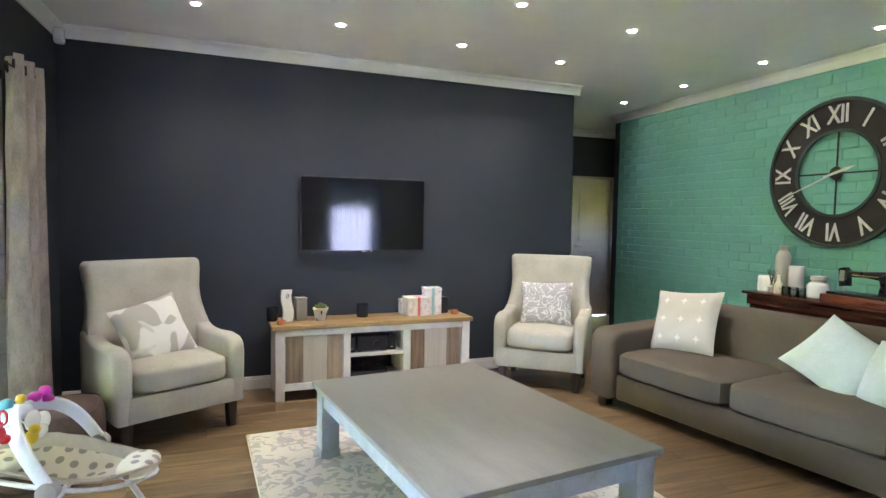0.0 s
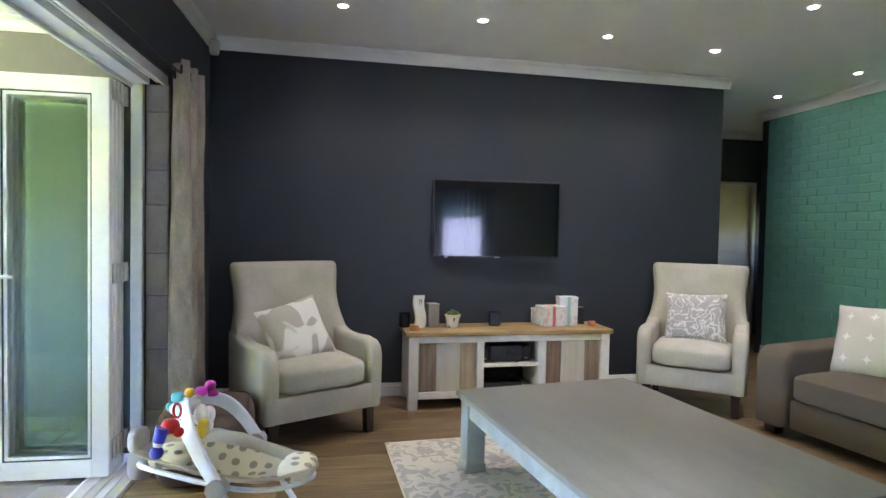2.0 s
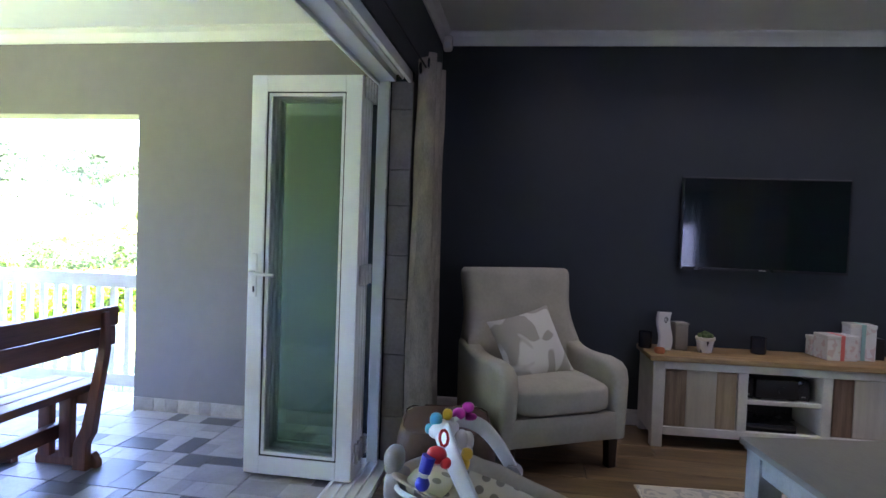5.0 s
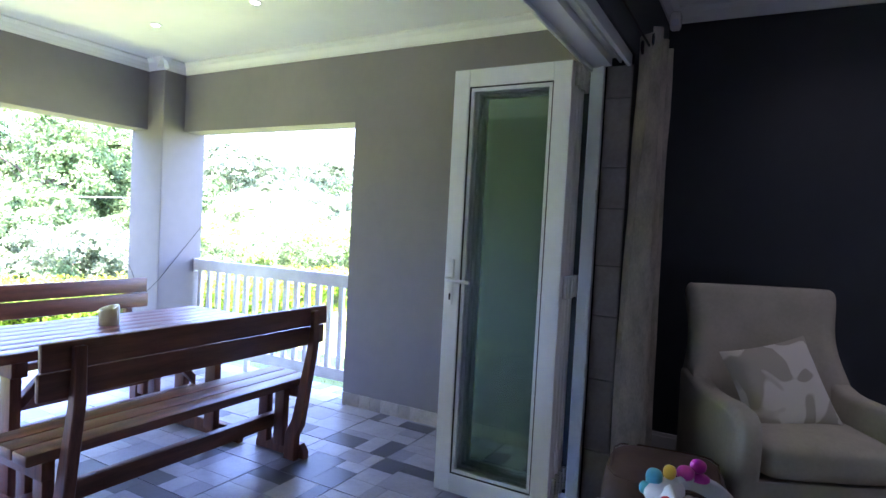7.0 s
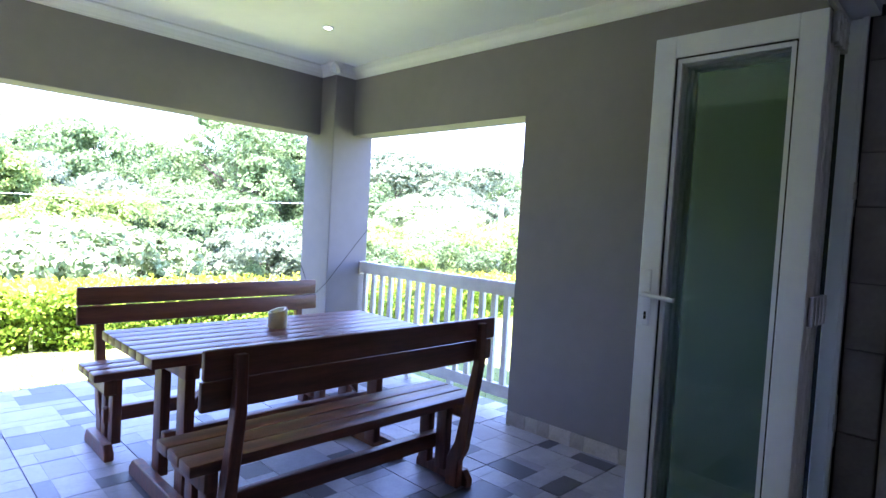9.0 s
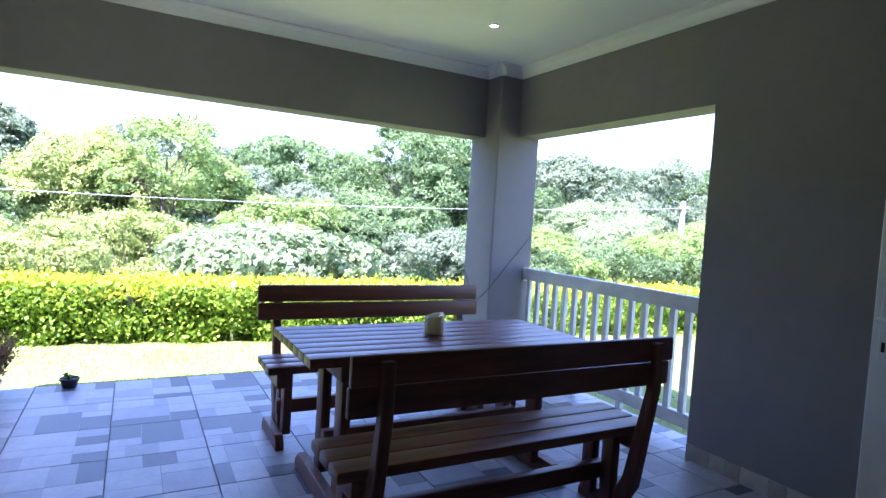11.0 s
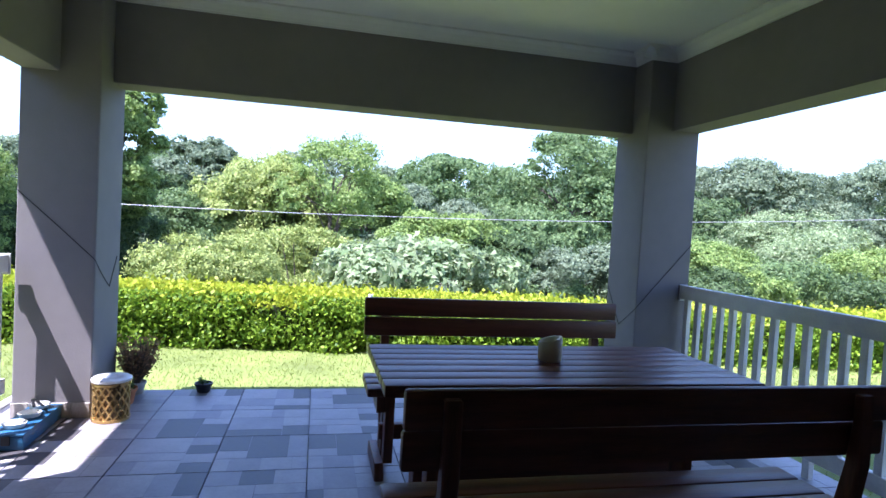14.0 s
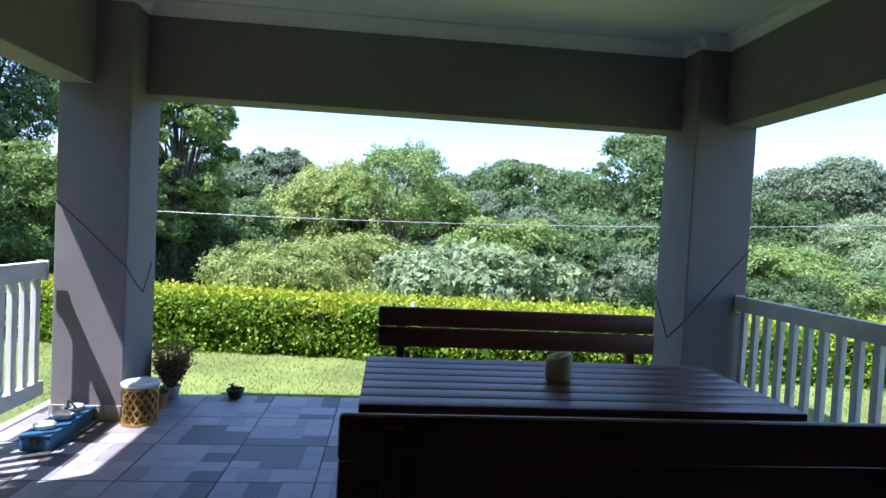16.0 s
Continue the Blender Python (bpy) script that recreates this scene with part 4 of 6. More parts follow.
rug = solid("rug", rg, M_RUG, "cream rug with grey scrolling vines under the table", "rug", RUGM)
part("binding", box(box(box(box(B(), 1.278, 1.2845, 1.293, 3.817, 0.0005, 0.0095), 3.1405, 3.147, 1.293, 3.817, 0.0005, 0.0095), 1.2845, 3.1405, 3.8105, 3.817, 0.0005, 0.0095), 1.2845, 3.1405, 1.293, 1.2995, 0.0005, 0.0095), M_WAX, rug, "cream sewn rug edge")

# sofa
sofam = pose(3.755, 3.79, 0, 0, 0, -79)
sf = thing("sofa", "brown woven-cloth sofa with two seat cushions", "sofa", sofam)
SL, SD = 2.20, 0.90
part("base", box(B(), 0.24, SL - 0.24, 0.03, SD, 0.075, 0.265, 0.02), M_SOFA, sf)
arm = [(0.0, 0.075), (0.0, 0.50), (0.03, 0.555), (0.08, 0.58), (SD - 0.06, 0.60), (SD, 0.58), (SD, 0.075)]
for a in (0, SL - 0.239):
    part("arm", prism(B(), arm, "x", a, a + 0.239, 0.04, 4), M_SOFA, sf)
for k in range(2):
    w = (SL - 0.48) / 2
    part("seat_cushion", soft(B(), 0.2405 + k * w, 0.2405 + (k + 1) * w - 0.003, 0.0, 0.72, 0.265, 0.435, 9, 8, crown=0.018), M_SOFA, sf)
bk = [(0.66, 0.40), (0.70, 0.74), (0.73, 0.775), (0.80, 0.785), (0.87, 0.77), (SD + 0.005, 0.72), (SD + 0.005, 0.40)]
part("backrest", prism(B(), bk, "x", 0.2405, SL - 0.2405, 0.02, 3), M_SOFA, sf)
part("back_panel", box(B(), 0.2405, SL - 0.2405, 0.74, SD, 0.266, 0.41, 0.01), M_SOFA, sf)
for x in (0.05, SL - 0.13):
    for y in (0.05, SD - 0.13):
        part("foot", box(B(), x, x + 0.08, y, y + 0.08, 0, 0.075, 0.005), M_DARKWOOD, sf, "dark block foot")
solid("scatter_cushion", pillow(B(), 0.52, 0.48, 0.13), M_CROSS, "cream cushion with small white crosses, on the sofa", "cushion", sofam @ pose(0.44, 0.52, 0.65, -24, -5, 6))
solid("scatter_cushion", pillow(B(), 0.46, 0.44, 0.16), M_MINT, "pale mint cushion leaning on the sofa", "cushion", sofam @ pose(1.50, 0.50, 0.60, -46, 26, -4))
solid("scatter_cushion", pillow(B(), 0.46, 0.44, 0.15), M_MINT, "pale mint cushion against the sofa's arm", "cushion", sofam @ pose(1.84, 0.42, 0.60, -34, -12, -22))

# sideboard
sb = thing("sideboard", "dark polished mahogany sideboard against the green brick wall", "sideboard", Matrix.Translation((5.40, 2.90, 0)) @ Matrix.Diagonal((1, 1, 0.943, 1)))
part("top", box(B(), -0.19, 0.155, -0.87, 0.87, 0.85, 0.875, 0.007), M_MAHOG, sb)
part("frieze", box(B(), -0.165, 0.15, -0.84, 0.84, 0.76, 0.8495, 0.004, 1), M_MAHOG, sb)
part("body", box(B(), -0.15, 0.15, -0.82, 0.82, 0.12, 0.7595, 0.004, 1), M_MAHOG, sb)
for k in range(4):
    y = -0.80 + 0.405 * k
    d = part("door", box(B(), -0.162, -0.1505, y, y + 0.385, 0.15, 0.74, 0.004, 1), M_MAHOG, sb)
    part("knob", ball(B(), (-0.172, y + 0.34, 0.46), 0.011), M_STEEL, d)
for y in (-0.78, 0.72):
    for x in (-0.14, 0.08):
        part("foot", box(B(), x, x + 0.06, y, y + 0.06, 0, 0.12, 0.006), M_MAHOG, sb)
Z = 0.825


def deco(name, prof, x, y, mat, label, cat, group=""):
    return solid(name, lathe(B(), prof, 24), mat, label, cat, Matrix.Translation((x + 0.21, y + 0.15, Z)) @ Matrix.Diagonal((1.05, 1.05, 1.05, 1)), group)


M_BOTTLE = node_mat("frosted_bottle", (0.46, 0.44, 0.38), 0.2, var=0.06, scale=8)
deco("glass_bottle", [(0.05, 0), (0.056, 0.01), (0.056, 0.28), (0.045, 0.31), (0.032, 0.325), (0.032, 0.35), (0.037, 0.352), (0.037, 0.37), (0.001, 0.37)], 5.25, 3.45, M_BOTTLE, "tall frosted glass bottle with pale filling", "bottle")
deco("candle", [(0.05, 0), (0.053, 0.004), (0.053, 0.215), (0.04, 0.21), (0.001, 0.205)], 5.22, 3.30, M_CERAMIC, "tall white pillar candle on the sideboard", "candle")
deco("jar", [(0.05, 0), (0.058, 0.008), (0.058, 0.12), (0.052, 0.128), (0.001, 0.128)], 5.13, 3.50, M_CERAMIC, "short white ceramic jar on the sideboard", "jar")
deco("ginger_jar", [(0.05, 0), (0.07, 0.015), (0.073, 0.095), (0.06, 0.115), (0.046, 0.12), (0.046, 0.135), (0.054, 0.14), (0.054, 0.165), (0.001, 0.17)], 5.13, 3.04, M_CERAMIC, "white lidded ceramic jar on the sideboard", "jar")
deco("diffuser_bottle", [(0.025, 0), (0.03, 0.004), (0.03, 0.07), (0.014, 0.10), (0.011, 0.135), (0.015, 0.14), (0.001, 0.145)], 5.10, 3.355, M_WAX, "small yellow glass bottle on the sideboard", "bottle")
rd = thing("reed_diffuser", "small reed diffuser with dark reeds", "diffuser", Matrix.Translation((5.31, 3.57, Z)))
part("bottle", lathe(B(), [(0.022, 0), (0.026, 0.004), (0.026, 0.05), (0.012, 0.065), (0.012, 0.08), (0.001, 0.08)], 18), M_BOTTLE, rd)
for k in range(6):
    part("reed", rod(B(), (0, 0, 0.075), (0.03 * math.cos(k), 0.035 * math.sin(k), 0.19), 0.0018, seg=6), M_DARKWOOD, rd)
tl = thing("glass_tealight_rack", "low glass and wire tealight rack on the sideboard", "candle holder", Matrix.Translation((5.31, 3.37, Z)))
for k in range(3):
    part("glass", lathe(B(), [(0.024, 0.0), (0.028, 0.004), (0.028, 0.07), (0.026, 0.07), (0.025, 0.008), (0.001, 0.008)], 16, (0, -0.07 + 0.07 * k, 0)), M_GLASS, tl)
part("wire", tube(B(), [Vector((0.03, -0.11, 0.05)), Vector((0.03, 0.11, 0.05)), Vector((-0.03, 0.11, 0.05)), Vector((-0.03, -0.11, 0.05)), Vector((0.03, -0.11, 0.05))], 0.002, 6), M_SATIN, tl)

sm = thing("sewing_machine", "black antique hand sewing machine on a wooden base", "sewing machine", Matrix.Translation((5.36, 2.87, Z)) @ Matrix.Diagonal((1.05, 1.05, 1.05, 1)))
part("base", box(B(), -0.10, 0.11, -0.26, 0.235, 0, 0.055, 0.006), M_REDWOOD, sm, "polished red-brown wooden base")
part("bed", box(B(), -0.08, 0.09, -0.22, 0.205, 0.0555, 0.075, 0.006), M_BLACK, sm)
part("pillar", prism(B(), [(-0.20, 0.0755), (-0.10, 0.0755), (-0.115, 0.14), (-0.10, 0.20), (-0.15, 0.225), (-0.195, 0.20)], "x", -0.03, 0.035, 0.012, 2), M_BLACK, sm)
part("arm", prism(B(), [(-0.18, 0.20), (-0.13, 0.172), (0.0, 0.185), (0.115, 0.178), (0.125, 0.20), (0.10, 0.222), (0.0, 0.225), (-0.13, 0.235), (-0.18, 0.228)], "x", -0.022, 0.026, 0.010, 2), M_BLACK, sm)
part("head", prism(B(), [(0.10, 0.12), (0.155, 0.11), (0.165, 0.235), (0.125, 0.245), (0.105, 0.225)], "x", -0.027, 0.03, 0.008, 2), M_BLACK, sm)
part("face_plate", box(B(), -0.031, -0.0275, 0.115, 0.15, 0.15, 0.225, 0.002, 1), M_STEEL, sm, "bright steel face plate")
part("needle_bar", rod(B(), (0, 0.135, 0.076), (0, 0.135, 0.115), 0.005), M_STEEL, sm)
part("balance_wheel", rod(B(), (0.0, -0.235, 0.20), (0.0, -0.215, 0.20), 0.065, seg=28), M_BLACK, sm)
part("wheel_hub", rod(B(), (0.0, -0.25, 0.20), (0.0, -0.2355, 0.20), 0.02, seg=16), M_STEEL, sm)
part("spool_pin", rod(B(), (0, -0.02, 0.225), (0, -0.02, 0.265), 0.003), M_STEEL, sm)
part("ornament", box(B(), -0.0235, -0.0225, -0.10, 0.07, 0.195, 0.202), M_GOLD, sm, "faded gold lettering band")

# wall clock with roman numerals
CK = Matrix(((0, 0, -1, WE - 0.012), (-1, 0, 0, 3.25), (0, 1, 0, 1.78), (0, 0, 0, 1)))
ck = thing("wall_clock", "large open-faced black iron clock with pale roman numerals", "clock", CK)
R1, R0 = 0.56, 0.325


def ring(r0, r1, z0, z1, seg=72):
    bm = B()
    v = [[bm.verts.new((r * math.cos(2 * math.pi * k / seg), r * math.sin(2 * math.pi * k / seg), z)) for k in range(seg)] for r, z in ((r0, z0), (r1, z0), (r1, z1), (r0, z1))]
    for i in range(4):
        for k in range(seg):
            bm.faces.new((v[i][k], v[i][(k + 1) % seg], v[(i + 1) % 4][(k + 1) % seg], v[(i + 1) % 4][k]))
    return bm


M_CLOCK = node_mat("brown_black_iron", (0.022, 0.017, 0.013), 0.55, var=0.3, scale=8)
part("dial_ring", ring(R0, R1, 0.004, 0.016), M_CLOCK, ck)
part("outer_rim", ring(R1 - 0.012, R1 + 0.012, 0.0, 0.032), node_mat("worn_rim", (0.035, 0.05, 0.045), 0.4, var=0.3, scale=10), ck)
part("inner_rim", ring(R0 - 0.010, R0 + 0.012, 0.0, 0.026), node_mat("worn_inner_rim", (0.03, 0.05, 0.045), 0.4, var=0.3, scale=10), ck)
for a in (0, 90):
    s = B()
    box(s, -R0, R0, -0.006, 0.006, 0.003, 0.013, 0.002, 1)
    bmesh.ops.rotate(s, verts=list(s.verts), cent=(0, 0, 0), matrix=Matrix.Rotation(radians(a), 3, "Z"))
    part("spoke", s, M_CLOCK, ck)
part("hub", lathe(B(), [(0.05, 0.008), (0.05, 0.02), (0.03, 0.03), (0.001, 0.032)], 24), M_CLOCK, ck)
M_NUM = node_mat("numeral_paint", (0.62, 0.60, 0.54), 0.6, var=0.1, scale=20)
for k, word in enumerate(("XII", "I", "II", "III", "IV", "V", "VI", "VII", "VIII", "IX", "X", "XI")):
    cv = bpy.data.curves.new("numeral", "FONT")
    cv.body, cv.align_x, cv.align_y, cv.size, cv.extrude, cv.offset = word, "CENTER", "CENTER", 0.195, 0.003, 0.003
    ob = new("numeral", cv)
    me = bpy.data.meshes.new_from_object(ob)
    bpy.data.objects.remove(ob)
    me.materials.append(M_NUM)
    ob = new("numeral", me)
    ob.parent = ck
    a = radians(90 - 30 * k)
    rm = (R0 + R1) / 2
    squeeze = 0.85 if len(word) > 3 else 1.0
    ob.matrix_basis = Matrix.Translation((rm * math.cos(a), rm * math.sin(a), 0.020)) @ Matrix.Rotation(a - math.pi / 2, 4, "Z") @ Matrix.Diagonal((0.72 * squeeze, 1.0, 1, 1))
for name, ang, ln, w in (("hour_hand", 73, 0.17, 0.008), ("minute_hand", 247, 0.47, 0.0045)):
    h = B()
    prism(h, [(-w, -0.09), (w, -0.09), (w * 1.4, ln * 0.6), (0, ln), (-w * 1.4, ln * 0.6)], "z", 0.034 if ln < 0.3 else 0.037, 0.036 if ln < 0.3 else 0.039)
    bmesh.ops.rotate(h, verts=list(h.verts), cent=(0, 0, 0), matrix=Matrix.Rotation(radians(-ang), 3, "Z"))
    part(name, h, M_NUM, ck, "pale pointed clock hand")

# brown pouffe and baby bouncer
pf = thing("pouffe", "brown suede rounded-cube pouffe beside the curtain", "pouffe", pose(0.315, 3.49, 0, 0, 0, 8))
part("body", soft(B(), -0.235, 0.235, -0.235, 0.235, 0, 0.385, 5, 8), M_POUFFE, pf)
part("seam", tube(B(), [Vector((0.205 * max(-1, min(1, 1.25 * math.cos(a))), 0.205 * max(-1, min(1, 1.25 * math.sin(a))), 0.367)) for a in [x * math.pi / 12 for x in range(25)]], 0.004, 6), M_POUFFE, pf)

bb = thing("baby_bouncer", "white and cream baby bouncer seat with a toy bar", "baby bouncer", pose(0.58, 2.70, 0, 0, 0, -8))
# local: x runs from head (-) to foot (+)


def rimline(t):
    a = 2 * math.pi * t
    x = 0.345 * math.cos(a)
    y = (0.205 + 0.025 * math.cos(a + 2.6)) * math.sin(a) * (1 + 0.12 * math.cos(2 * a + 0.5))
    z = 0.395 - (0.13 if x > 0 else 0.10) * x + 0.012 * math.cos(3 * a + 0.6) + 0.02 * (abs(math.sin(a)) - 0.5)
    return Vector((x, y, z))


def seat_mesh(inner, outer, deep, thick, n=64, m=10):
    bm = B()
    rows = []
    for i in range(n):
        p = rimline(i / n)
        row = []
        for j in range(m + 1):
            k = outer + (inner - outer) * j / m
            puff = 0.016 * math.sin(math.pi * j / m)
            z = 0.375 - 0.12 * p.x * k + (p.z - 0.375 + 0.12 * p.x) * k - deep * max(0, 1 - k * k) ** 0.8 + puff + 0.007 * noise.noise((p.x * k * 14, p.y * k * 14, 1))
            row.append(bm.verts.new((p.x * k, p.y * k, z)))
        rows.append(row)
    for i in range(n):
        for j in range(m):
            bm.faces.new((rows[i][j], rows[(i + 1) % n][j], rows[(i + 1) % n][j + 1], rows[i][j + 1]))
    if inner < 0.05:
        bm.faces.new([r[-1] for r in rows])
    bmesh.ops.solidify(bm, geom=list(bm.faces), thickness=thick)
    return bm


part("seat_border", seat_mesh(0.80, 1.03, 0.07, 0.02), M_BABYTAN, bb, "beige padded border", 80)
part("seat_cover", seat_mesh(0.01, 0.83, 0.075, 0.014), M_BABY, bb, "cream quilted cover with grey-brown dots", 80)
part("foot_cushion", soft(B(), 0.20, 0.345, -0.115, 0.115, 0.315, 0.380, 2.6, 8), M_BABY, bb, "puffed dotted foot cushion")
part("head_cushion", soft(B(), -0.30, -0.14, -0.10, 0.10, 0.355, 0.425, 2.6, 8), M_BABY, bb, "puffed dotted head cushion")
part("frame_ring", tube(B(), [rimline(i / 40) * 0.97 + Vector((0, 0, -0.03)) for i in range(41)], 0.010, 8), M_PLAST_W, bb)


def strap(pts, widths, thick, across):
    """A flat bar swept along points with rounded edges; across: the way its width runs."""
    bm = B()
    rows = []
    for i, p in enumerate(pts):
        t = (pts[min(i + 1, len(pts) - 1)] - pts[max(i - 1, 0)]).normalized()
        w = (across - t * across.dot(t)).normalized()
        n_ = t.cross(w)
        rows.append([bm.verts.new(p + w * (widths[i] * math.copysign(abs(math.cos(a)) ** 0.45, math.cos(a))) + n_ * (thick * math.copysign(abs(math.sin(a)) ** 0.7, math.sin(a)))) for a in [k * math.pi / 8 + 0.01 for k in range(16)]])
    for p, q in zip(rows, rows[1:]):
        for i in range(16):
            bm.faces.new((p[i - 1], p[i], q[i], q[i - 1]))
    bm.faces.new(rows[0]), bm.faces.new(rows[-1])
    return bm


for s in (-1, 1):
    part("base_rail", tube(B(), [Vector((-0.36 + 0.075 * k, s * (0.20 + 0.03 * math.sin(k * 0.35)), 0.012 + 0.0006 * (k - 5) ** 2)) for k in range(11)], 0.011, 8), M_PLAST_W, bb)
    part("side_hub", rod(B(), (0.04, s * 0.215, 0.365), (0.04, s * 0.262, 0.365), 0.036, seg=22), M_PLAST_G, bb, "round grey side hub")
    part("leg", rod(rod(B(), (0.04, s * 0.235, 0.365), (-0.20, s * 0.222, 0.022), 0.013), (0.04, s * 0.235, 0.365), (0.26, s * 0.225, 0.02), 0.013), M_PLAST_W, bb)
    pts = [Vector((0.04 - 0.21 * (k / 14) ** 0.95, s * (0.24 - 0.205 * (k / 14) ** 2.4), 0.375 + 0.22 * math.sin(k / 14 * math.pi / 2) ** 0.95)) for k in range(15)]
    part("toy_bar", strap(pts, [0.024 + 0.012 * k / 14 for k in range(15)], 0.010, Vector((1, 0, 0.9))), M_PLAST_W, bb, "flat white toy bar arm", 70)
part("toy_bridge", soft(B(), -0.225, -0.125, -0.065, 0.065, 0.560, 0.612, 2.8, 6), M_PLAST_W, bb)
part("handle", soft(soft(B(), -0.39, -0.325, -0.05, 0.05, 0.40, 0.50, 2.8, 6), -0.385, -0.30, -0.06, 0.06, 0.30, 0.42, 3.5, 6), M_PLAST_G, bb, "grey head-end grip")
part("winged_panel", soft(soft(soft(B(), -0.13, -0.085, -0.06, 0.02, 0.52, 0.60, 2.2, 6), -0.125, -0.075, 0.0, 0.08, 0.50, 0.575, 2.2, 6), -0.12, -0.07, -0.03, 0.045, 0.475, 0.54, 2.2, 6), M_CERAMIC, bb, "white cloud-shaped toy panel")
part("toy_bird", soft(soft(soft(B(), -0.165, -0.115, 0.045, 0.10, 0.605, 0.645, 2.2, 5), -0.135, -0.09, 0.075, 0.115, 0.625, 0.665, 2.2, 5), -0.14, -0.08, 0.085, 0.12, 0.595, 0.625, 2.2, 5), M_COLOR["pink"], bb, "pink bird toy")
part("toy_bead", soft(B(), -0.19, -0.155, 0.015, 0.05, 0.61, 0.65, 2.4, 5), M_COLOR["yellow"], bb, "yellow bead toy")
part("toy_ball", soft(soft(B(), -0.225, -0.18, -0.03, 0.012, 0.595, 0.645, 2.4, 5), -0.235, -0.205, -0.045, -0.015, 0.575, 0.61, 2.4, 5), M_COLOR["teal"], bb, "teal bead toy")
fish = B()
soft(fish, -0.165, -0.10, -0.245, -0.20, 0.555, 0.61, 2.2, 6), soft(fish, -0.12, -0.085, -0.245, -0.205, 0.545, 0.58, 2.2, 5)
tube(fish, [Vector((-0.115 + 0.014 * math.cos(k * 0.7), -0.21, 0.635 + 0.026 * math.sin(k * 0.7))) for k in range(10)], 0.005, 6)
part("toy_fish", fish, M_COLOR["red"], bb, "red hanging fish toy with a ring tail")
part("toy_drum", rod(B(), (-0.150, -0.245, 0.585), (-0.163, -0.25, 0.535), 0.023, 0.020, 14), M_COLOR["blue"], bb, "blue hanging drum toy")
part("drum_band", rod(B(), (-0.163, -0.25, 0.534), (-0.166, -0.251, 0.520), 0.018, 0.015, 14), M_CERAMIC, bb, "white band under the drum")
part("toy_globe", ball(B(), (-0.168, -0.252, 0.497), 0.024), M_COLOR["blue"], bb, "round blue toy ball")
part("toy_link", rod(B(), (-0.13, -0.222, 0.595), (-0.13, -0.12, 0.575), 0.004), M_PLAST_W, bb)
part("toy_duck", soft(soft(B(), -0.10, -0.055, -0.12, -0.07, 0.49, 0.545, 2.2, 6), -0.085, -0.045, -0.115, -0.08, 0.53, 0.57, 2.2, 6), M_COLOR["yellow"], bb, "yellow hanging duck toy")
part("toy_string", rod(B(), (-0.07, -0.095, 0.54), (-0.13, -0.06, 0.575), 0.003), M_PLAST_W, bb)


# ---- patio ----
setting("patio_slab", box(B(), -4.322, -0.2625, 0.04, 4.47, -0.155, -0.010), M_GROUT, "grouted concrete patio slab", "patio")
setting("kerb", box(B(), -4.322, -0.26, -0.02, 0.039, -0.155, 0.012, 0.006, 1), M_CONC, "pale concrete kerb along the patio's side", "kerb")
quad_wall("wall_patio", [(-1.935, -0.2525, PWALL, PWALL + 0.21, -0.15, PZC), (-3.7705, -1.935, PWALL, PWALL + 0.21, 1.99, PZC)], M_PATIO, "grey plastered patio wall with an open window bay")
quad_wall("wall_patio_south", [(-2.70, -0.2525, 0.17, 0.365, -0.15, 1.974)], M_PATIO, "grey plastered patio wall on the sunny side")
setting("column_1", box(B(), -4.19, -3.77, 4.04, 4.45, -0.15, PZC, 0.006, 1), M_PATIO, "grey plastered square patio column", "column")
setting("column_2", box(B(), -4.19, -3.77, 0.165, 0.572, -0.15, PZC, 0.006, 1), M_PATIO, "grey plastered square patio column", "column")
setting("beam_1", box(B(), -4.185, -3.97, 0.5725, 4.0395, 1.98, PZC, 0.004, 1), M_PATIO, "deep grey plastered beam over the garden opening", "beam")
setting("beam_2", box(B(), -3.7695, -0.2525, 0.17, 0.365, 1.975, PZC, 0.004, 1), M_PATIO, "deep grey plastered beam over the side opening", "beam")
setting("ceiling_patio", box(B(), -4.195, -0.2525, -0.25, 4.55, PZC, PZC + 0.08), M_CEIL, "flat white painted patio ceiling", "ceiling")
setting("eave", box(B(), -4.22, -0.2525, -0.37, -0.251, 2.50, PZC + 0.10), M_WHITE, "white painted roof fascia", "eave")
setting("roof", box(box(B(), -0.3, 7.2, -3.3, 7.6, PZC + 0.22, PZC + 0.30), -0.3, 0.2, -0.37, 4.6, PZC + 0.17, PZC + 0.215), M_CONC, "plain flat roof deck over the house", "roof")
cornice("trim_cornice_patio", (-3.77, PWALL), (-0.2525, PWALL), (0, -1), PZC, 0.075, 0.085)
cornice("trim_cornice_beam", (-3.97, 0.572), (-3.97, 4.04), (1, 0), PZC, 0.075, 0.085)
for tag, y0, y1, ys, way in (("column_1", 4.04 - 0.075, PWALL, 4.04, -1), ("column_2", 0.365, 0.572 + 0.075, 0.572, 1)):
    cornice("trim_cornice_" + tag, (-3.77, y0), (-3.77, y1), (1, 0), PZC, 0.075, 0.085)
    cornice("trim_cornice_side_" + tag, (-3.97, ys), (-3.77 + 0.074, ys), (0, way), PZC, 0.0745, 0.0845)
cornice("trim_cornice_side", (-3.77, 0.365), (-0.2525, 0.365), (0, 1), PZC, 0.075, 0.085)


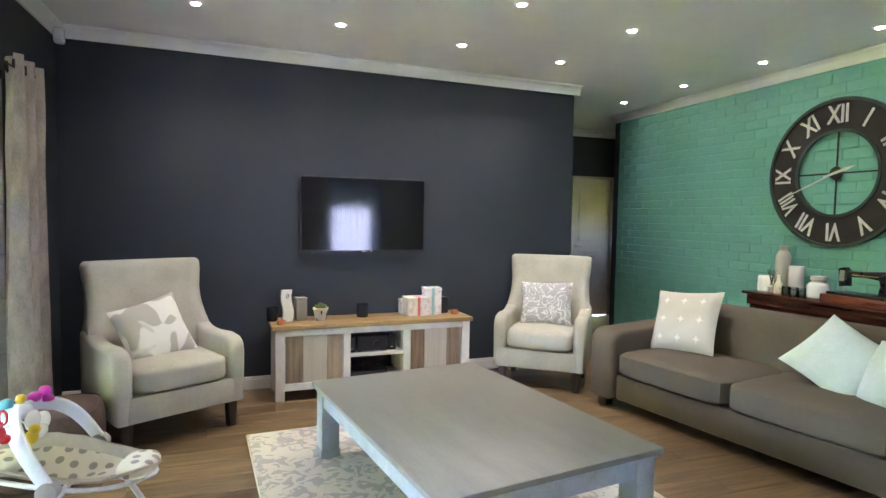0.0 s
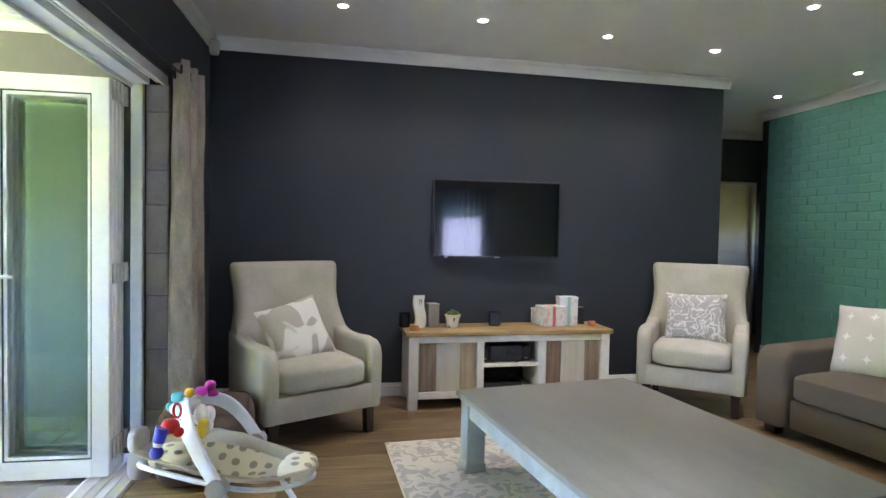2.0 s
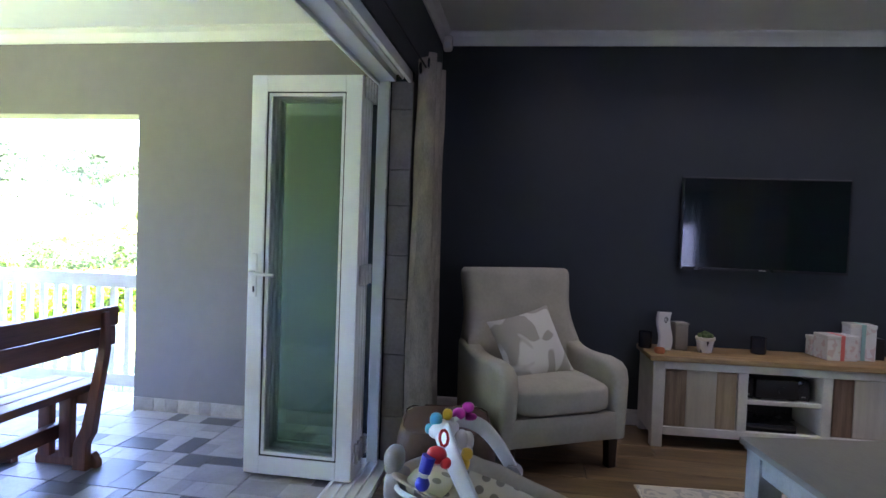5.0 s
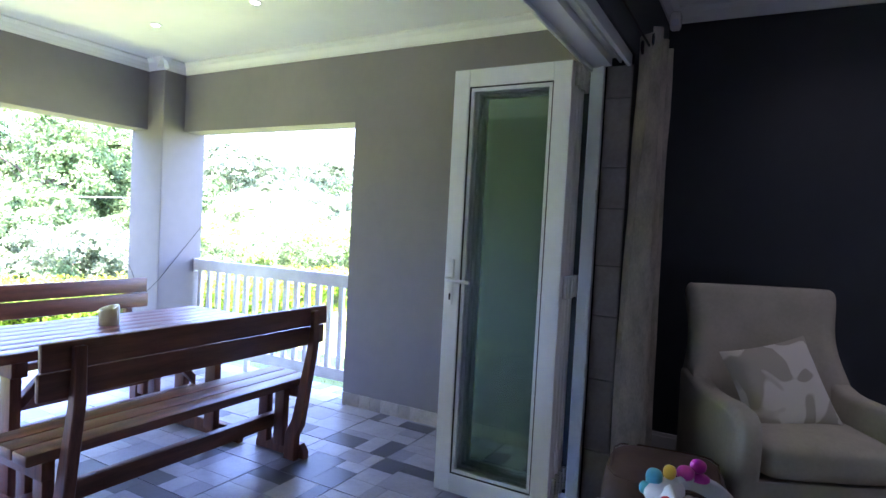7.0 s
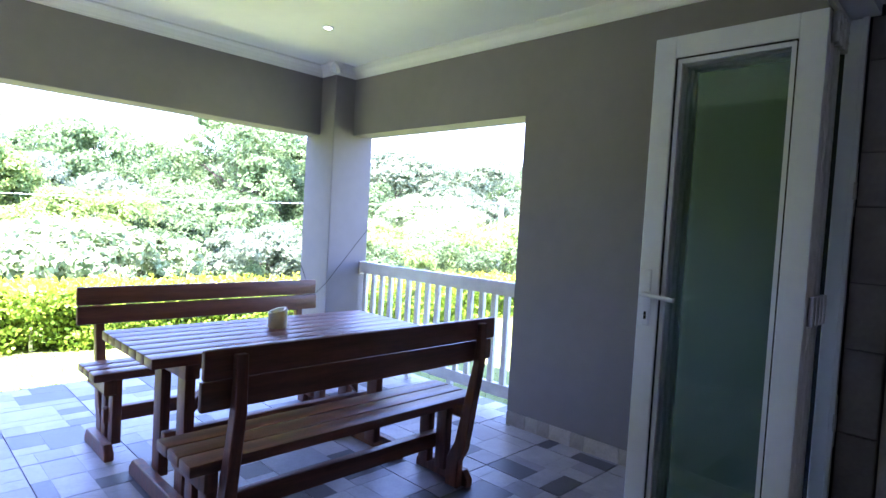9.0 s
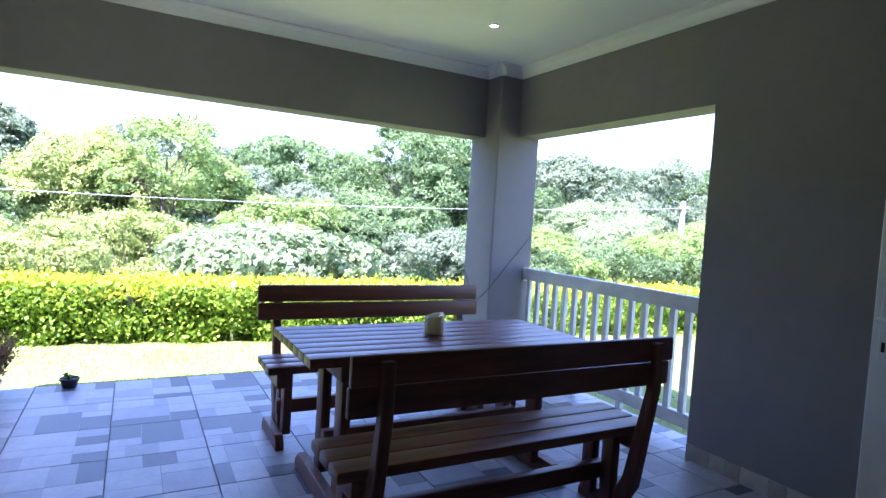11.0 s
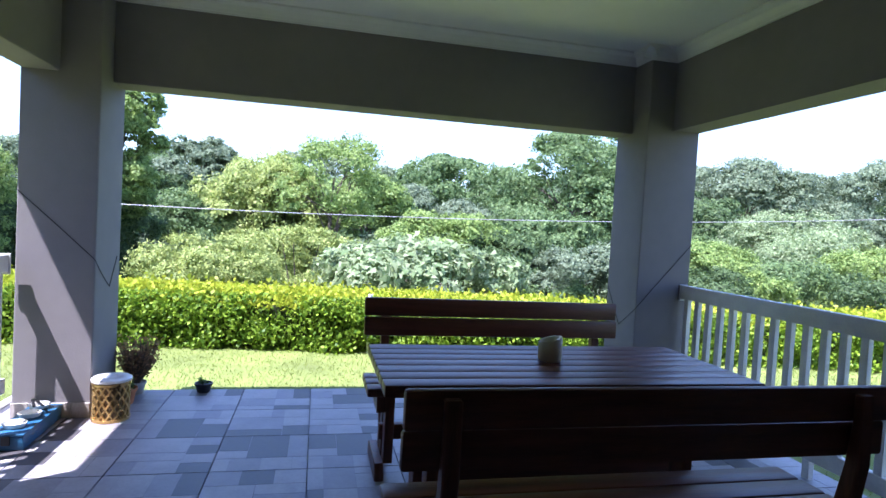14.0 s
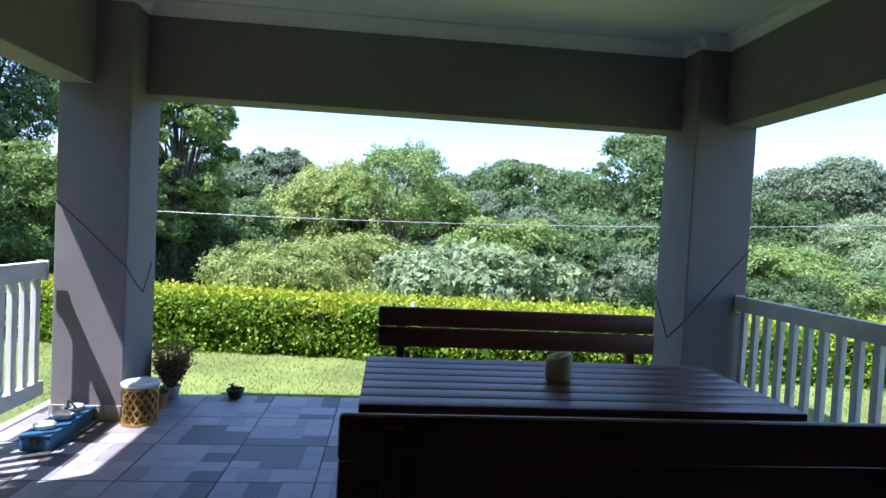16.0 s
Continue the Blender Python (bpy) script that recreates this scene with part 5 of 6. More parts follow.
def railing(name, x0, x1, y, z0, z1, label, n):
    r = thing(name, label, "railing", Matrix.Translation(((x0 + x1) / 2, y, 0)))
    c = (x0 + x1) / 2
    part("top_rail", box(B(), x0 - c, x1 - c, -0.025, 0.025, z1 - 0.095, z1, 0.005), M_STANDW, r)
    part("bottom_rail", box(B(), x0 - c, x1 - c, -0.022, 0.022, z0, z0 + 0.085, 0.005), M_STANDW, r)
    for k in range(n):
        x = x0 + 0.06 + (x1 - x0 - 0.12) * k / (n - 1) - c
        part("baluster", box(B(), x - 0.021, x + 0.021, -0.016, 0.016, z0 + 0.084, z1 - 0.094, 0.003, 1), M_STANDW, r)
    for x in (x0 + 0.37 * (x1 - x0) - c, x1 - 0.37 * (x1 - x0) - c):
        part("foot_post", box(B(), x - 0.022, x + 0.022, -0.018, 0.018, -0.01, z0 + 0.001, 0.003, 1), M_STANDW, r)
    for x in (x0 - c, x1 - c):
        part("bracket", box(B(), x - 0.006, x + 0.006, -0.032, 0.032, z1 - 0.11, z1 + 0.006, 0.002, 1), M_STANDW, r)
    return r


railing("railing", -3.76, -1.942, 4.405, 0.10, 0.897, "white painted timber railing across the window bay", 16)
railing("railing", -3.72, -2.69, 0.135, 0.16, 0.935, "white painted timber railing along the open side", 10)


def picnic_bench(m, label):
    """Bench with a plank seat and a two-board back; the back stands on local x = 0, the seat towards +x."""
    b = thing("garden_bench", label, "bench", m, "benches at the patio table")
    L = 0.715
    for k, (z0, z1, x) in enumerate(((0.618, 0.717, 0.020), (0.720, 0.818, 0.004))):
        part("back_board", box(B(), x, x + 0.028, -L, L, z0, z1, 0.010, 2, pose(0, 0, 0, 0, 0, 0)), M_BENCH, b)
    for k in range(3):
        x = 0.085 + k * 0.103
        part("seat_plank", box(B(), x, x + 0.098, -L, L, 0.392, 0.434, 0.009), M_BENCH, b)
    for s in (-1, 1):
        y = s * 0.60
        pst = B()
        prism(pst, [(0.08, 0), (0.155, 0), (0.152, 0.13), (0.105, 0.22), (0.0195, 0.60), (0.0035, 0.725), (0.0035, 0.80), (-0.022, 0.80), (-0.026, 0.61), (0.042, 0.19), (0.076, 0.13)], "y", y - 0.022, y + 0.022, 0.004, 1)
        part("back_post", pst, M_BENCHX, b)
        part("seat_bearer", box(B(), 0.0905, 0.385, y + s * 0.0225, y + s * 0.0625, 0.325, 0.3915, 0.006), M_BENCHX, b)
        for x in (0.165, 0.285):
            part("leg", box(B(), x, x + 0.068, y - 0.022, y + 0.022, 0.06, 0.391, 0.005), M_BENCHX, b)
        part("foot_runner", prism(B(), [(0.05, 0.0), (0.41, 0.0), (0.41, 0.035), (0.38, 0.075), (0.08, 0.075), (0.05, 0.035)], "y", y + s * 0.0225, y + s * 0.0665, 0.004, 1), M_BENCHX, b)
    part("stretcher", box(B(), 0.235, 0.28, -0.64, 0.64, 0.15, 0.225, 0.005), M_BENCH, b)
    return b


picnic_bench(pose(-1.424, 2.733, 0, 0, 0, 180) @ Matrix.Diagonal((1, 0.985, 1.022, 1)), "dark red-brown stained timber bench, its back to the house")
picnic_bench(pose(-3.19, 2.81, 0, 0, 0, 0) @ Matrix.Diagonal((1, 1.025, 1.01, 1)), "dark red-brown stained timber bench, its back to the garden")

tb = thing("patio_table", "dark red-brown stained slatted timber patio table", "table", Matrix.Translation((-2.256, 2.762, 0)) @ Matrix.Diagonal((1, 1.022, 0.982, 1)))
for k in range(7):
    x = -0.318 + k * 0.0915
    part("top_plank", box(B(), x, x + 0.0888, -0.70, 0.70, 0.672, 0.714, 0.0045), M_BENCH, tb)
for s in (-1, 1):
    part("end_batten", box(B(), -0.30, 0.30, s * 0.54 - 0.03, s * 0.54 + 0.03, 0.605, 0.6715, 0.006), M_BENCHX, tb)
    for x in (-0.175, 0.095):
        part("leg", box(B(), x, x + 0.085, s * 0.50 - 0.022, s * 0.50 + 0.022, 0.055, 0.6715, 0.005), M_BENCHX, tb)
    part("foot_runner", prism(B(), [(-0.33, 0), (0.33, 0), (0.33, 0.04), (0.28, 0.085), (-0.28, 0.085), (-0.33, 0.04)], "y", s * 0.5475 - 0.022, s * 0.5475 + 0.022, 0.004, 1), M_BENCHX, tb)
    br = B()
    prism(br, [(s * 0.478, 0.30), (s * 0.478, 0.36), (s * 0.20, 0.668), (s * 0.14, 0.668)], "x", -0.022, 0.022, 0.004, 1)
    part("brace", br, M_BENCHX, tb)
part("stretcher", box(B(), -0.0215, 0.0215, -0.54, 0.54, 0.23, 0.30, 0.005), M_BENCH, tb)
part("centre_batten", box(B(), -0.30, 0.30, -0.03, 0.03, 0.625, 0.6715, 0.006), M_BENCHX, tb)
cd = thing("candle", "thick cream candle burnt down on one side, on the table", "candle", Matrix.Translation((-2.29, 2.76, 0.7012)))
cn = lathe(B(), [(0.044, 0), (0.048, 0.005), (0.048, 0.082), (0.044, 0.090), (0.034, 0.088), (0.022, 0.066), (0.001, 0.062)], 28)
for v in cn.verts:
    if v.co.z > 0.06:
        v.co.z += 0.012 * math.sin(math.atan2(v.co.y, v.co.x)) + 0.004 * noise.noise(v.co * 40)
part("wax", cn, M_WAX, cd)
part("wick", rod(B(), (0, 0, 0.06), (0.002, 0, 0.078), 0.0015, seg=6), M_SATIN, cd)

# by the column
lt = thing("pierced_stool_lantern", "gold pierced metal lantern with a white lid", "lantern", Matrix.Translation((-3.74, 0.69, 0)))
for s in (-1, 1):
    for k in range(14):
        pts = [Vector((0.092 * math.cos(2 * math.pi * k / 14 + s * u * 1.35), 0.092 * math.sin(2 * math.pi * k / 14 + s * u * 1.35), 0.012 + 0.20 * u)) for u in [x / 6 for x in range(7)]]
        bm = B()
        for p, q in zip(pts, pts[1:]):
            rod(bm, p, q, 0.0065, seg=6)
        part("lattice_strip", bm, M_GOLD, lt)
part("inner_drum", lathe(B(), [(0.084, 0.004), (0.084, 0.214), (0.001, 0.214)], 28), node_mat("shadowed_gold", (0.25, 0.16, 0.07), 0.5, metal=0.5, var=0.3, scale=18), lt)
for z in (0.0, 0.205):
    part("hoop", lathe(B(), [(0.093, z), (0.102, z + 0.003), (0.102, z + 0.017), (0.093, z + 0.020)], 32), M_GOLD, lt)
part("lid", lathe(B(), [(0.098, 0.225), (0.106, 0.229), (0.106, 0.242), (0.098, 0.247), (0.045, 0.247), (0.04, 0.243), (0.001, 0.243)], 32), M_CERAMIC, lt, "chipped white lid")

bxm = pose(-3.52, 0.36, 0, 0, 0, 2) @ Matrix.Diagonal((0.87, 1, 1, 1))
bx = thing("plastic_box", "long blue plastic box on the patio floor", "box", bxm)
part("body", box(B(), -0.275, 0.275, -0.075, 0.075, 0, 0.07, 0.008), M_BLUEBOX, bx)
part("lid", box(B(), -0.28, 0.28, -0.079, 0.079, 0.0705, 0.084, 0.005), M_BLUEBOX, bx)
part("latch", box(B(), 0.281, 0.288, -0.02, 0.02, 0.03, 0.075, 0.002, 1), M_SATIN, bx)
for k, (x, y) in enumerate(((0.16, -0.005), (-0.02, 0.0), (-0.19, -0.01))):
    d = solid("dish", lathe(B(), [(0.03, 0), (0.045, 0.004), (0.056, 0.026), (0.053, 0.028), (0.042, 0.008), (0.001, 0.007)], 24), M_CERAMIC, "small white ceramic dish on the blue box", "dish", bxm @ Matrix.Translation((x, y, 0.084)), "dishes on the box")
tg = thing("braai_tongs", "dark metal tongs lying on the blue box", "tongs", bxm @ pose(-0.17, -0.02, 0.118, 0, -4, 28))
for s in (-1, 1):
    part("arm", box(B(), -0.12, 0.10, s * 0.014 - 0.007, s * 0.014 + 0.007, -0.003, 0.003, 0.002, 1, pose(0, 0, 0, 0, 0, s * 4)), M_SATIN, tg)
part("hinge", rod(B(), (-0.12, -0.012, 0), (-0.12, 0.012, 0), 0.008), M_STEEL, tg)


def pot(x, y, z, r, h, mat, leafkind, spread, tall, n, label, seed):
    p = thing("potted_plant", label, "potted plant", Matrix.Translation((x, y, z)), "potted plants at the patio edge")
    part("pot", lathe(B(), [(r * 0.75, 0), (r * 0.78, 0.004), (r * 0.97, h * 0.82), (r * 1.08, h * 0.83), (r * 1.08, h), (r * 0.95, h), (r * 0.9, h * 0.85), (0.001, h * 0.85)], 24), mat, p)
    random.seed(seed)
    stems, lv = B(), B()
    for k in range(n):
        a, t = random.uniform(0, 6.28), random.uniform(0.4, 1)
        tip = Vector((spread * t * math.cos(a), spread * t * math.sin(a), h * 0.85 + tall * random.uniform(0.5, 1)))
        rod(stems, (0.3 * r * math.cos(a), 0.3 * r * math.sin(a), h * 0.8), tip, 0.0025, 0.001, 5)
        for j in range(7):
            q = tip * (0.45 + 0.55 * j / 6)
            q.z = max(q.z, h)
            d = Vector((random.uniform(-1, 1), random.uniform(-1, 1), random.uniform(-0.2, 1))).normalized() * random.uniform(0.018, 0.04)
            w = d.orthogonal().normalized() * 0.008
            lv.faces.new([lv.verts.new(q + o) for o in (Vector((0, 0, 0)), d * 0.5 + w, d, d * 0.5 - w)])
    part("twig_growth", stems, M_BARK, p)
    part("foliage", lv, M_LEAF[leafkind], p, smooth=None)
    return p


pot(-4.02, 0.67, 0, 0.075, 0.10, M_TERRA, "mid", 0.09, 0.05, 12, "low terracotta pot beside the column", 2)
pot(-4.24, 0.68, 0, 0.06, 0.08, M_CONC, "dry", 0.15, 0.30, 190, "dry reddish-brown plant in a grey pot beside the column", 3)
pot(-4.27, 1.10, 0, 0.055, 0.06, M_SATIN, "mid", 0.045, 0.035, 9, "tiny plant in a dark low pot at the patio's edge", 5)

cl = B()
tube(cl, [Vector(p) for p in ((-3.766, 0.165, 1.30), (-3.766, 0.36, 1.12), (-3.766, 0.572, 0.92), (-3.85, 0.577, 0.84), (-4.00, 0.577, 0.74), (-4.12, 0.577, 0.92))], 0.0025, 6)
solid("shade_cord", cl, M_SATIN, "dark stretch cord round a patio column", "cord", group="cords on the columns")
cl = B()
tube(cl, [Vector(p) for p in ((-4.17, 4.036, 0.83), (-3.98, 4.036, 0.57), (-3.766, 4.036, 0.72), (-3.766, 4.22, 0.93), (-3.766, 4.45, 1.19))], 0.0025, 6)
solid("shade_cord", cl, M_SATIN, "dark stretch cord round a patio column", "cord", group="cords on the columns")


# ---- garden and distance ----
def terrain(x, y):
    """Lawn level near the house, a dip behind the hedge, then a rising wooded slope."""
    d = math.hypot(x + 4.2, y - 2) if x < -4.2 else max(0.0, abs(y - 2) - 6)
    base = -0.15
    if d > 5.5:
        s = min(1, (d - 5.5) / 10)
        base -= 1.6 * s * s * (3 - 2 * s)
    if d > 22:
        s = min(1, (d - 22) / 70)
        base += 5.6 * s * s * (3 - 2 * s)
    return base + (0.25 * noise.noise((x * 0.08, y * 0.08, 0)) if d > 7 else 0.0)


gm = B()
marks = [-3000, -1200, -500, -250, -150, -110, -90, -70, -55, -45, -36, -30, -25, -21, -18, -16, -14, -12.5, -11.5, -10.8, -10, -9, -8, -7.4, -6, -4, -2, 0, 4, 8, 15, 30, 80, 300, 1500, 3000]
rows = [[gm.verts.new((x, y, terrain(x, y))) for y in sorted(set(marks + [2, 6, 10, 12, 18, 22, 26, 36, 45, 55, 70, 110, 150]))] for x in marks]
for a, b in zip(rows, rows[1:]):
    for i in range(len(a) - 1):
        gm.faces.new((a[i], b[i], b[i + 1], a[i + 1]))
gr = setting("ground", gm, M_LAWN, "mown green lawn running out to wooded slopes", "ground", 60)
gr.data.materials.append(M_WILD)
for f in gr.data.polygons:
    if f.center.x < -7.4:
        f.material_index = 1


def leaf_mesh(name, pts, size, up, rng, long=1.6, facing=None, droop=0.0):
    """Many small leaves (four-cornered, or three-cornered where they face one way) at the given points, as one mesh; facing: the way their upper sides look."""
    n = len(pts)
    d = rng.normal(size=(n, 3))
    d[:, 2] += up if facing is None else -0.4 - 1.5 * droop
    d /= np.linalg.norm(d, axis=1)[:, None]
    o = rng.normal(size=(n, 3)) if facing is None else facing
    w = np.cross(d, o)
    w /= np.linalg.norm(w, axis=1)[:, None] + 1e-9
    if facing is not None:
        d = np.cross(o, w)
        d /= np.linalg.norm(d, axis=1)[:, None] + 1e-9
    s = (size * rng.uniform(0.6, 1.3, n))[:, None]
    k = 4 if facing is None else 3
    v = np.stack([pts - d * s * long / 2, pts + w * s / 2, pts + d * s * long / 2, pts - w * s / 2] if k == 4 else
                 [pts - d * s * long * 0.45 + w * s * 0.5, pts - d * s * long * 0.3 - w * s * 0.5, pts + d * s * long * 0.6], 1).reshape(-1, 3)
    me = bpy.data.meshes.new(name)
    me.vertices.add(k * n), me.loops.add(k * n), me.polygons.add(n)
    me.vertices.foreach_set("co", v.ravel())
    me.loops.foreach_set("vertex_index", np.arange(k * n))
    me.polygons.foreach_set("loop_start", np.arange(0, k * n, k))
    me.update()
    return me


def leaf_part(name, pts, size, up, rng, mat, parent, label="", long=1.6, facing=None, droop=0.0):
    me = leaf_mesh(name, pts, size, up, rng, long, facing, droop)
    me.materials.append(mat)
    ob = new(name, me)
    ob.parent = parent
    return tagged(ob, label)


# hedge
HX = lambda y: -6.42 + 0.12 * (y + 1)
rng = np.random.default_rng(7)
hg = thing("hedge", "clipped hedge with yellow-green leaves along the lawn", "hedge", Matrix.Translation((HX(4), 4, -0.15)))
# plain dark shell behind the leaves, standing for the hedge's shaded inside
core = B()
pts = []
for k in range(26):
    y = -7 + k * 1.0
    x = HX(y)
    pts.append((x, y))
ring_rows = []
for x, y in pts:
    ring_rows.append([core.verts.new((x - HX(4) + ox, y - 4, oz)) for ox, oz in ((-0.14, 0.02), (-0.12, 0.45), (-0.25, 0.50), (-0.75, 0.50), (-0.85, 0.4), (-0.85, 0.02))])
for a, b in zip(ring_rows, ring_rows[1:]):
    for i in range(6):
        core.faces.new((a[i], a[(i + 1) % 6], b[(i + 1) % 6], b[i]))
part("inner_growth", core, M_HEDGECORE, hg, "dark shell, the shaded twiggy inside put into its colour", None)


def hedge_points(n, part_of):
    y = np.where(rng.random(n) < 0.75, rng.uniform(-2.5, 9.0, n), rng.uniform(-7, 18, n))
    bump = np.array([noise.noise((a * 1.1, 3.0, 0)) for a in y])
    if part_of == "front":
        z = rng.uniform(0.0, 0.57, n)
        hollow = np.array([noise.noise((a * 2.3, c * 3.0, 5.0)) for a, c in zip(y, z)])
        x = -0.10 + 0.09 * bump + 0.15 * hollow + rng.normal(0, 0.05, n) - 0.10 * np.clip((z - 0.41) / 0.16, 0, 1) ** 2
    else:
        x = rng.uniform(-0.9, -0.08, n)
        z = 0.555 + 0.035 * bump + rng.normal(0, 0.022, n) + np.where(rng.random(n) < 0.08, rng.uniform(0, 0.09, n), 0)
        z -= 0.10 * np.clip((x + 0.25) / 0.17, 0, 1) ** 2
    return np.stack([x + HX(y) - HX(4), y - 4, z], 1)


leaf_part("foliage", hedge_points(64000, "front"), 0.031, 0.5, rng, M_HEDGE, hg, "green hedge leaves", 1.5)
leaf_part("young_growth", hedge_points(38000, "top"), 0.036, 1.2, rng, M_HEDGETOP, hg, "yellow young leaves on top, sunlight put into their colour", 1.5)
solid("garden_stake", rod(rod(B(), (-6.13, 2.39, -0.15), (-6.13, 2.39, 0.42), 0.016), (-6.13, 2.39, 0.42), (-6.13, 2.39, 0.47), 0.024), M_STANDW, "white plastic stake before the hedge", "stake")

# grass
n = 52000
x = np.where(rng.random(n) < 0.72, rng.uniform(-6.6, -4.25, n), rng.uniform(-4.25, -0.4, n))
y = np.where(x < -4.25, rng.uniform(-2.2, 9.5, n), np.where(rng.random(n) < 0.6, rng.uniform(4.5, 8.5, n), rng.uniform(-2.2, -0.13, n)))
h, a, b = rng.uniform(0.015, 0.036, n), rng.uniform(0, 6.28, n), rng.uniform(-0.025, 0.025, (n, 2))
wx, wy = 0.0035 * np.cos(a), 0.0035 * np.sin(a)
base = np.stack([x, y, np.full(n, -0.152)], 1)
v = np.stack([base + np.stack([-wx, -wy, 0 * h], 1), base + np.stack([wx, wy, 0 * h], 1), base + np.stack([b[:, 0], b[:, 1], h], 1)], 1).reshape(-1, 3)
me = bpy.data.meshes.new("grass")
me.vertices.add(3 * n), me.loops.add(3 * n), me.polygons.add(n)
me.vertices.foreach_set("co", v.ravel())
me.loops.foreach_set("vertex_index", np.arange(3 * n))
me.polygons.foreach_set("loop_start", np.arange(0, 3 * n, 3))
me.update()
me.materials.append(M_GRASS)
tagged(new("grass", me), "short bright green lawn grass", "grass", kind="stuff")


def tree(x, y, wide, top, low, kind, label, seed, leaf=0.12, count=3500, clumps=26, flat=0.6, trunk=True, name="tree", open_=0.25, sprays=20, droop=0.0):
    """A tree: trunk, branches to the clumps, and a crown of leaves gathered in sprays over each clump. top and low: heights of the crown."""
    r = np.random.default_rng(seed)
    g = terrain(x, y)
    t = thing(name, label, "shrub" if name == "shrub" else "tree", Matrix.Translation((x, y, g)), "garden shrubs" if name == "shrub" else "trees beyond the hedge")
    top, low = top - g, max(low - g, 0.1)
    ch = top - low
    # clumps sit close under a domed outline and overlap, so that the crown reads as one billowing mass
    d = r.normal(size=(clumps, 3))
    d /= np.linalg.norm(d, axis=1)[:, None]
    d[:, 2] = np.where(d[:, 2] < -0.72, -d[:, 2], d[:, 2])
    deep = r.uniform(0.55, 0.86, clumps)[:, None]
    cent = d * deep * np.array([wide / 2, wide / 2, 1.0])
    cent[:, 2] = low + ch * 0.46 + (d * deep)[:, 2] * np.where(d[:, 2] > 0, ch * 0.54, ch * 0.5)
    rad = (wide * wide * ch) ** (1 / 3) / 2 * 2.2 / clumps ** 0.5 * r.uniform(0.65, 1.25, clumps)
    ns = clumps * sprays
    home = r.choice(clumps, ns, p=rad ** 2 / (rad ** 2).sum())
    out = d[home] * 0.75 + r.normal(size=(ns, 3))
    out[:, 2] += 0.25
    out /= np.linalg.norm(out, axis=1)[:, None]
    d = out * np.array([1.0, 1.0, max(flat, 0.7)])
    tips = cent[home] + d * (rad[home] * (1 - open_ * r.random(ns)))[:, None]
    which = r.integers(0, ns, count)
    spread = rad[home][which] * 2.0 / sprays ** 0.5 * 0.62
    e = r.normal(size=(count, 3)) * spread[:, None] * np.array([0.55, 0.55, 0.32 + 0.5 * droop])
    e[:, 2] -= droop * spread * r.random(count) * 1.6 + 0.15 * (e[:, 0] ** 2 + e[:, 1] ** 2) / (spread + 1e-6)
    q = tips[which] + e
    q[:, 2] = np.maximum(q[:, 2], 0.05)
    nrm = out[which] + r.normal(0, 0.55, (count, 3))
    nrm[:, 2] += 0.25
    if trunk:
        tk = B()
        base = Vector((0, 0, -0.1))
        tip = Vector((wide * 0.05, 0, low + ch * 0.55))
        mid = base.lerp(tip, 0.5) + Vector((wide * 0.04, -wide * 0.03, 0))
        rt = max(0.03, 0.016 * top)
        rod(tk, base, mid, rt, rt * 0.75, 8), rod(tk, mid, tip, rt * 0.75, rt * 0.35, 8)
        part("trunk", tk, M_BARK, t)
        lb = B()
        for k in range(0, clumps, 3):
            a = base.lerp(tip, 0.45 + 0.5 * ((k * 7) % 10) / 10)
            f = Vector(cent[k])
            m_ = a.lerp(f, 0.55) + Vector((0, 0, ch * 0.04))
            rod(lb, a, m_, rt * 0.35, rt * 0.22, 5), rod(lb, m_, f, rt * 0.22, rt * 0.08, 5)
        part("branch_work", lb, M_BARK, t)
    else:
        sm_ = B()
        for k in range(0, clumps, 3):
            rod(sm_, (cent[k][0] * 0.2, cent[k][1] * 0.2, -0.1), Vector(cent[k]), 0.03, 0.01, 5)
        part("stem_work", sm_, M_BARK, t)
    leaf_part("crown", q, leaf, 0.55, r, M_LEAF[kind], t, "", 1.7, nrm, droop)
    return t


EYE, AHEAD, SIDE = Vector((-0.24, 2.12, 1.23)), Vector((-0.9957, 0.0927, 0)), Vector((0.0927, 0.9957, 0))


def place(side, dist):
    """A spot from its bearing (tangent, to the right of the garden axis) and its distance along that axis."""
    p = EYE + AHEAD * dist + SIDE * (side * dist)
    return p.x, p.y


def grow(side, width, up, down, dist, kind, label, seed, **kw):
    """width, up and down are tangents seen from the doorway: crown width, and its top and foot over eye level."""
    x, y = place(side, dist)
    lf = kw.pop("leaf", max(0.04, 0.0033 * dist))
    kw["count"], kw["clumps"] = int(kw["count"] * 6.6), int(kw["clumps"] * 1.5)
    return tree(x, y, width * 1.25 * dist, EYE.z + up * dist, EYE.z + (down - 0.06) * dist, kind, label, seed, leaf=lf, **kw)


grow(-0.465, 0.15, 0.33, -0.06, 15, "bright", "tall bright green tree hung with creepers", 11, count=15000, clumps=85)
grow(-0.80, 0.26, 0.40, -0.06, 14, "mid", "tall green tree at the lawn's side", 12, count=12000, clumps=75)
grow(-0.72, 0.16, 0.14, -0.08, 11, "bright", "leafy green tree at the lawn's side", 13, count=5000, clumps=24)
grow(-0.66, 0.30, 0.02, -0.12, 14, "dark", "dark dense undergrowth bush", 14, count=5000, clumps=24, name="shrub", trunk=False)
grow(-0.46, 0.22, 0.03, -0.12, 17, "dark", "dark dense undergrowth bush", 15, count=5000, clumps=24, name="shrub", trunk=False)
grow(-0.30, 0.12, 0.13, 0.02, 60, "grey", "distant grey-green gum tree", 16, count=3500, clumps=26)
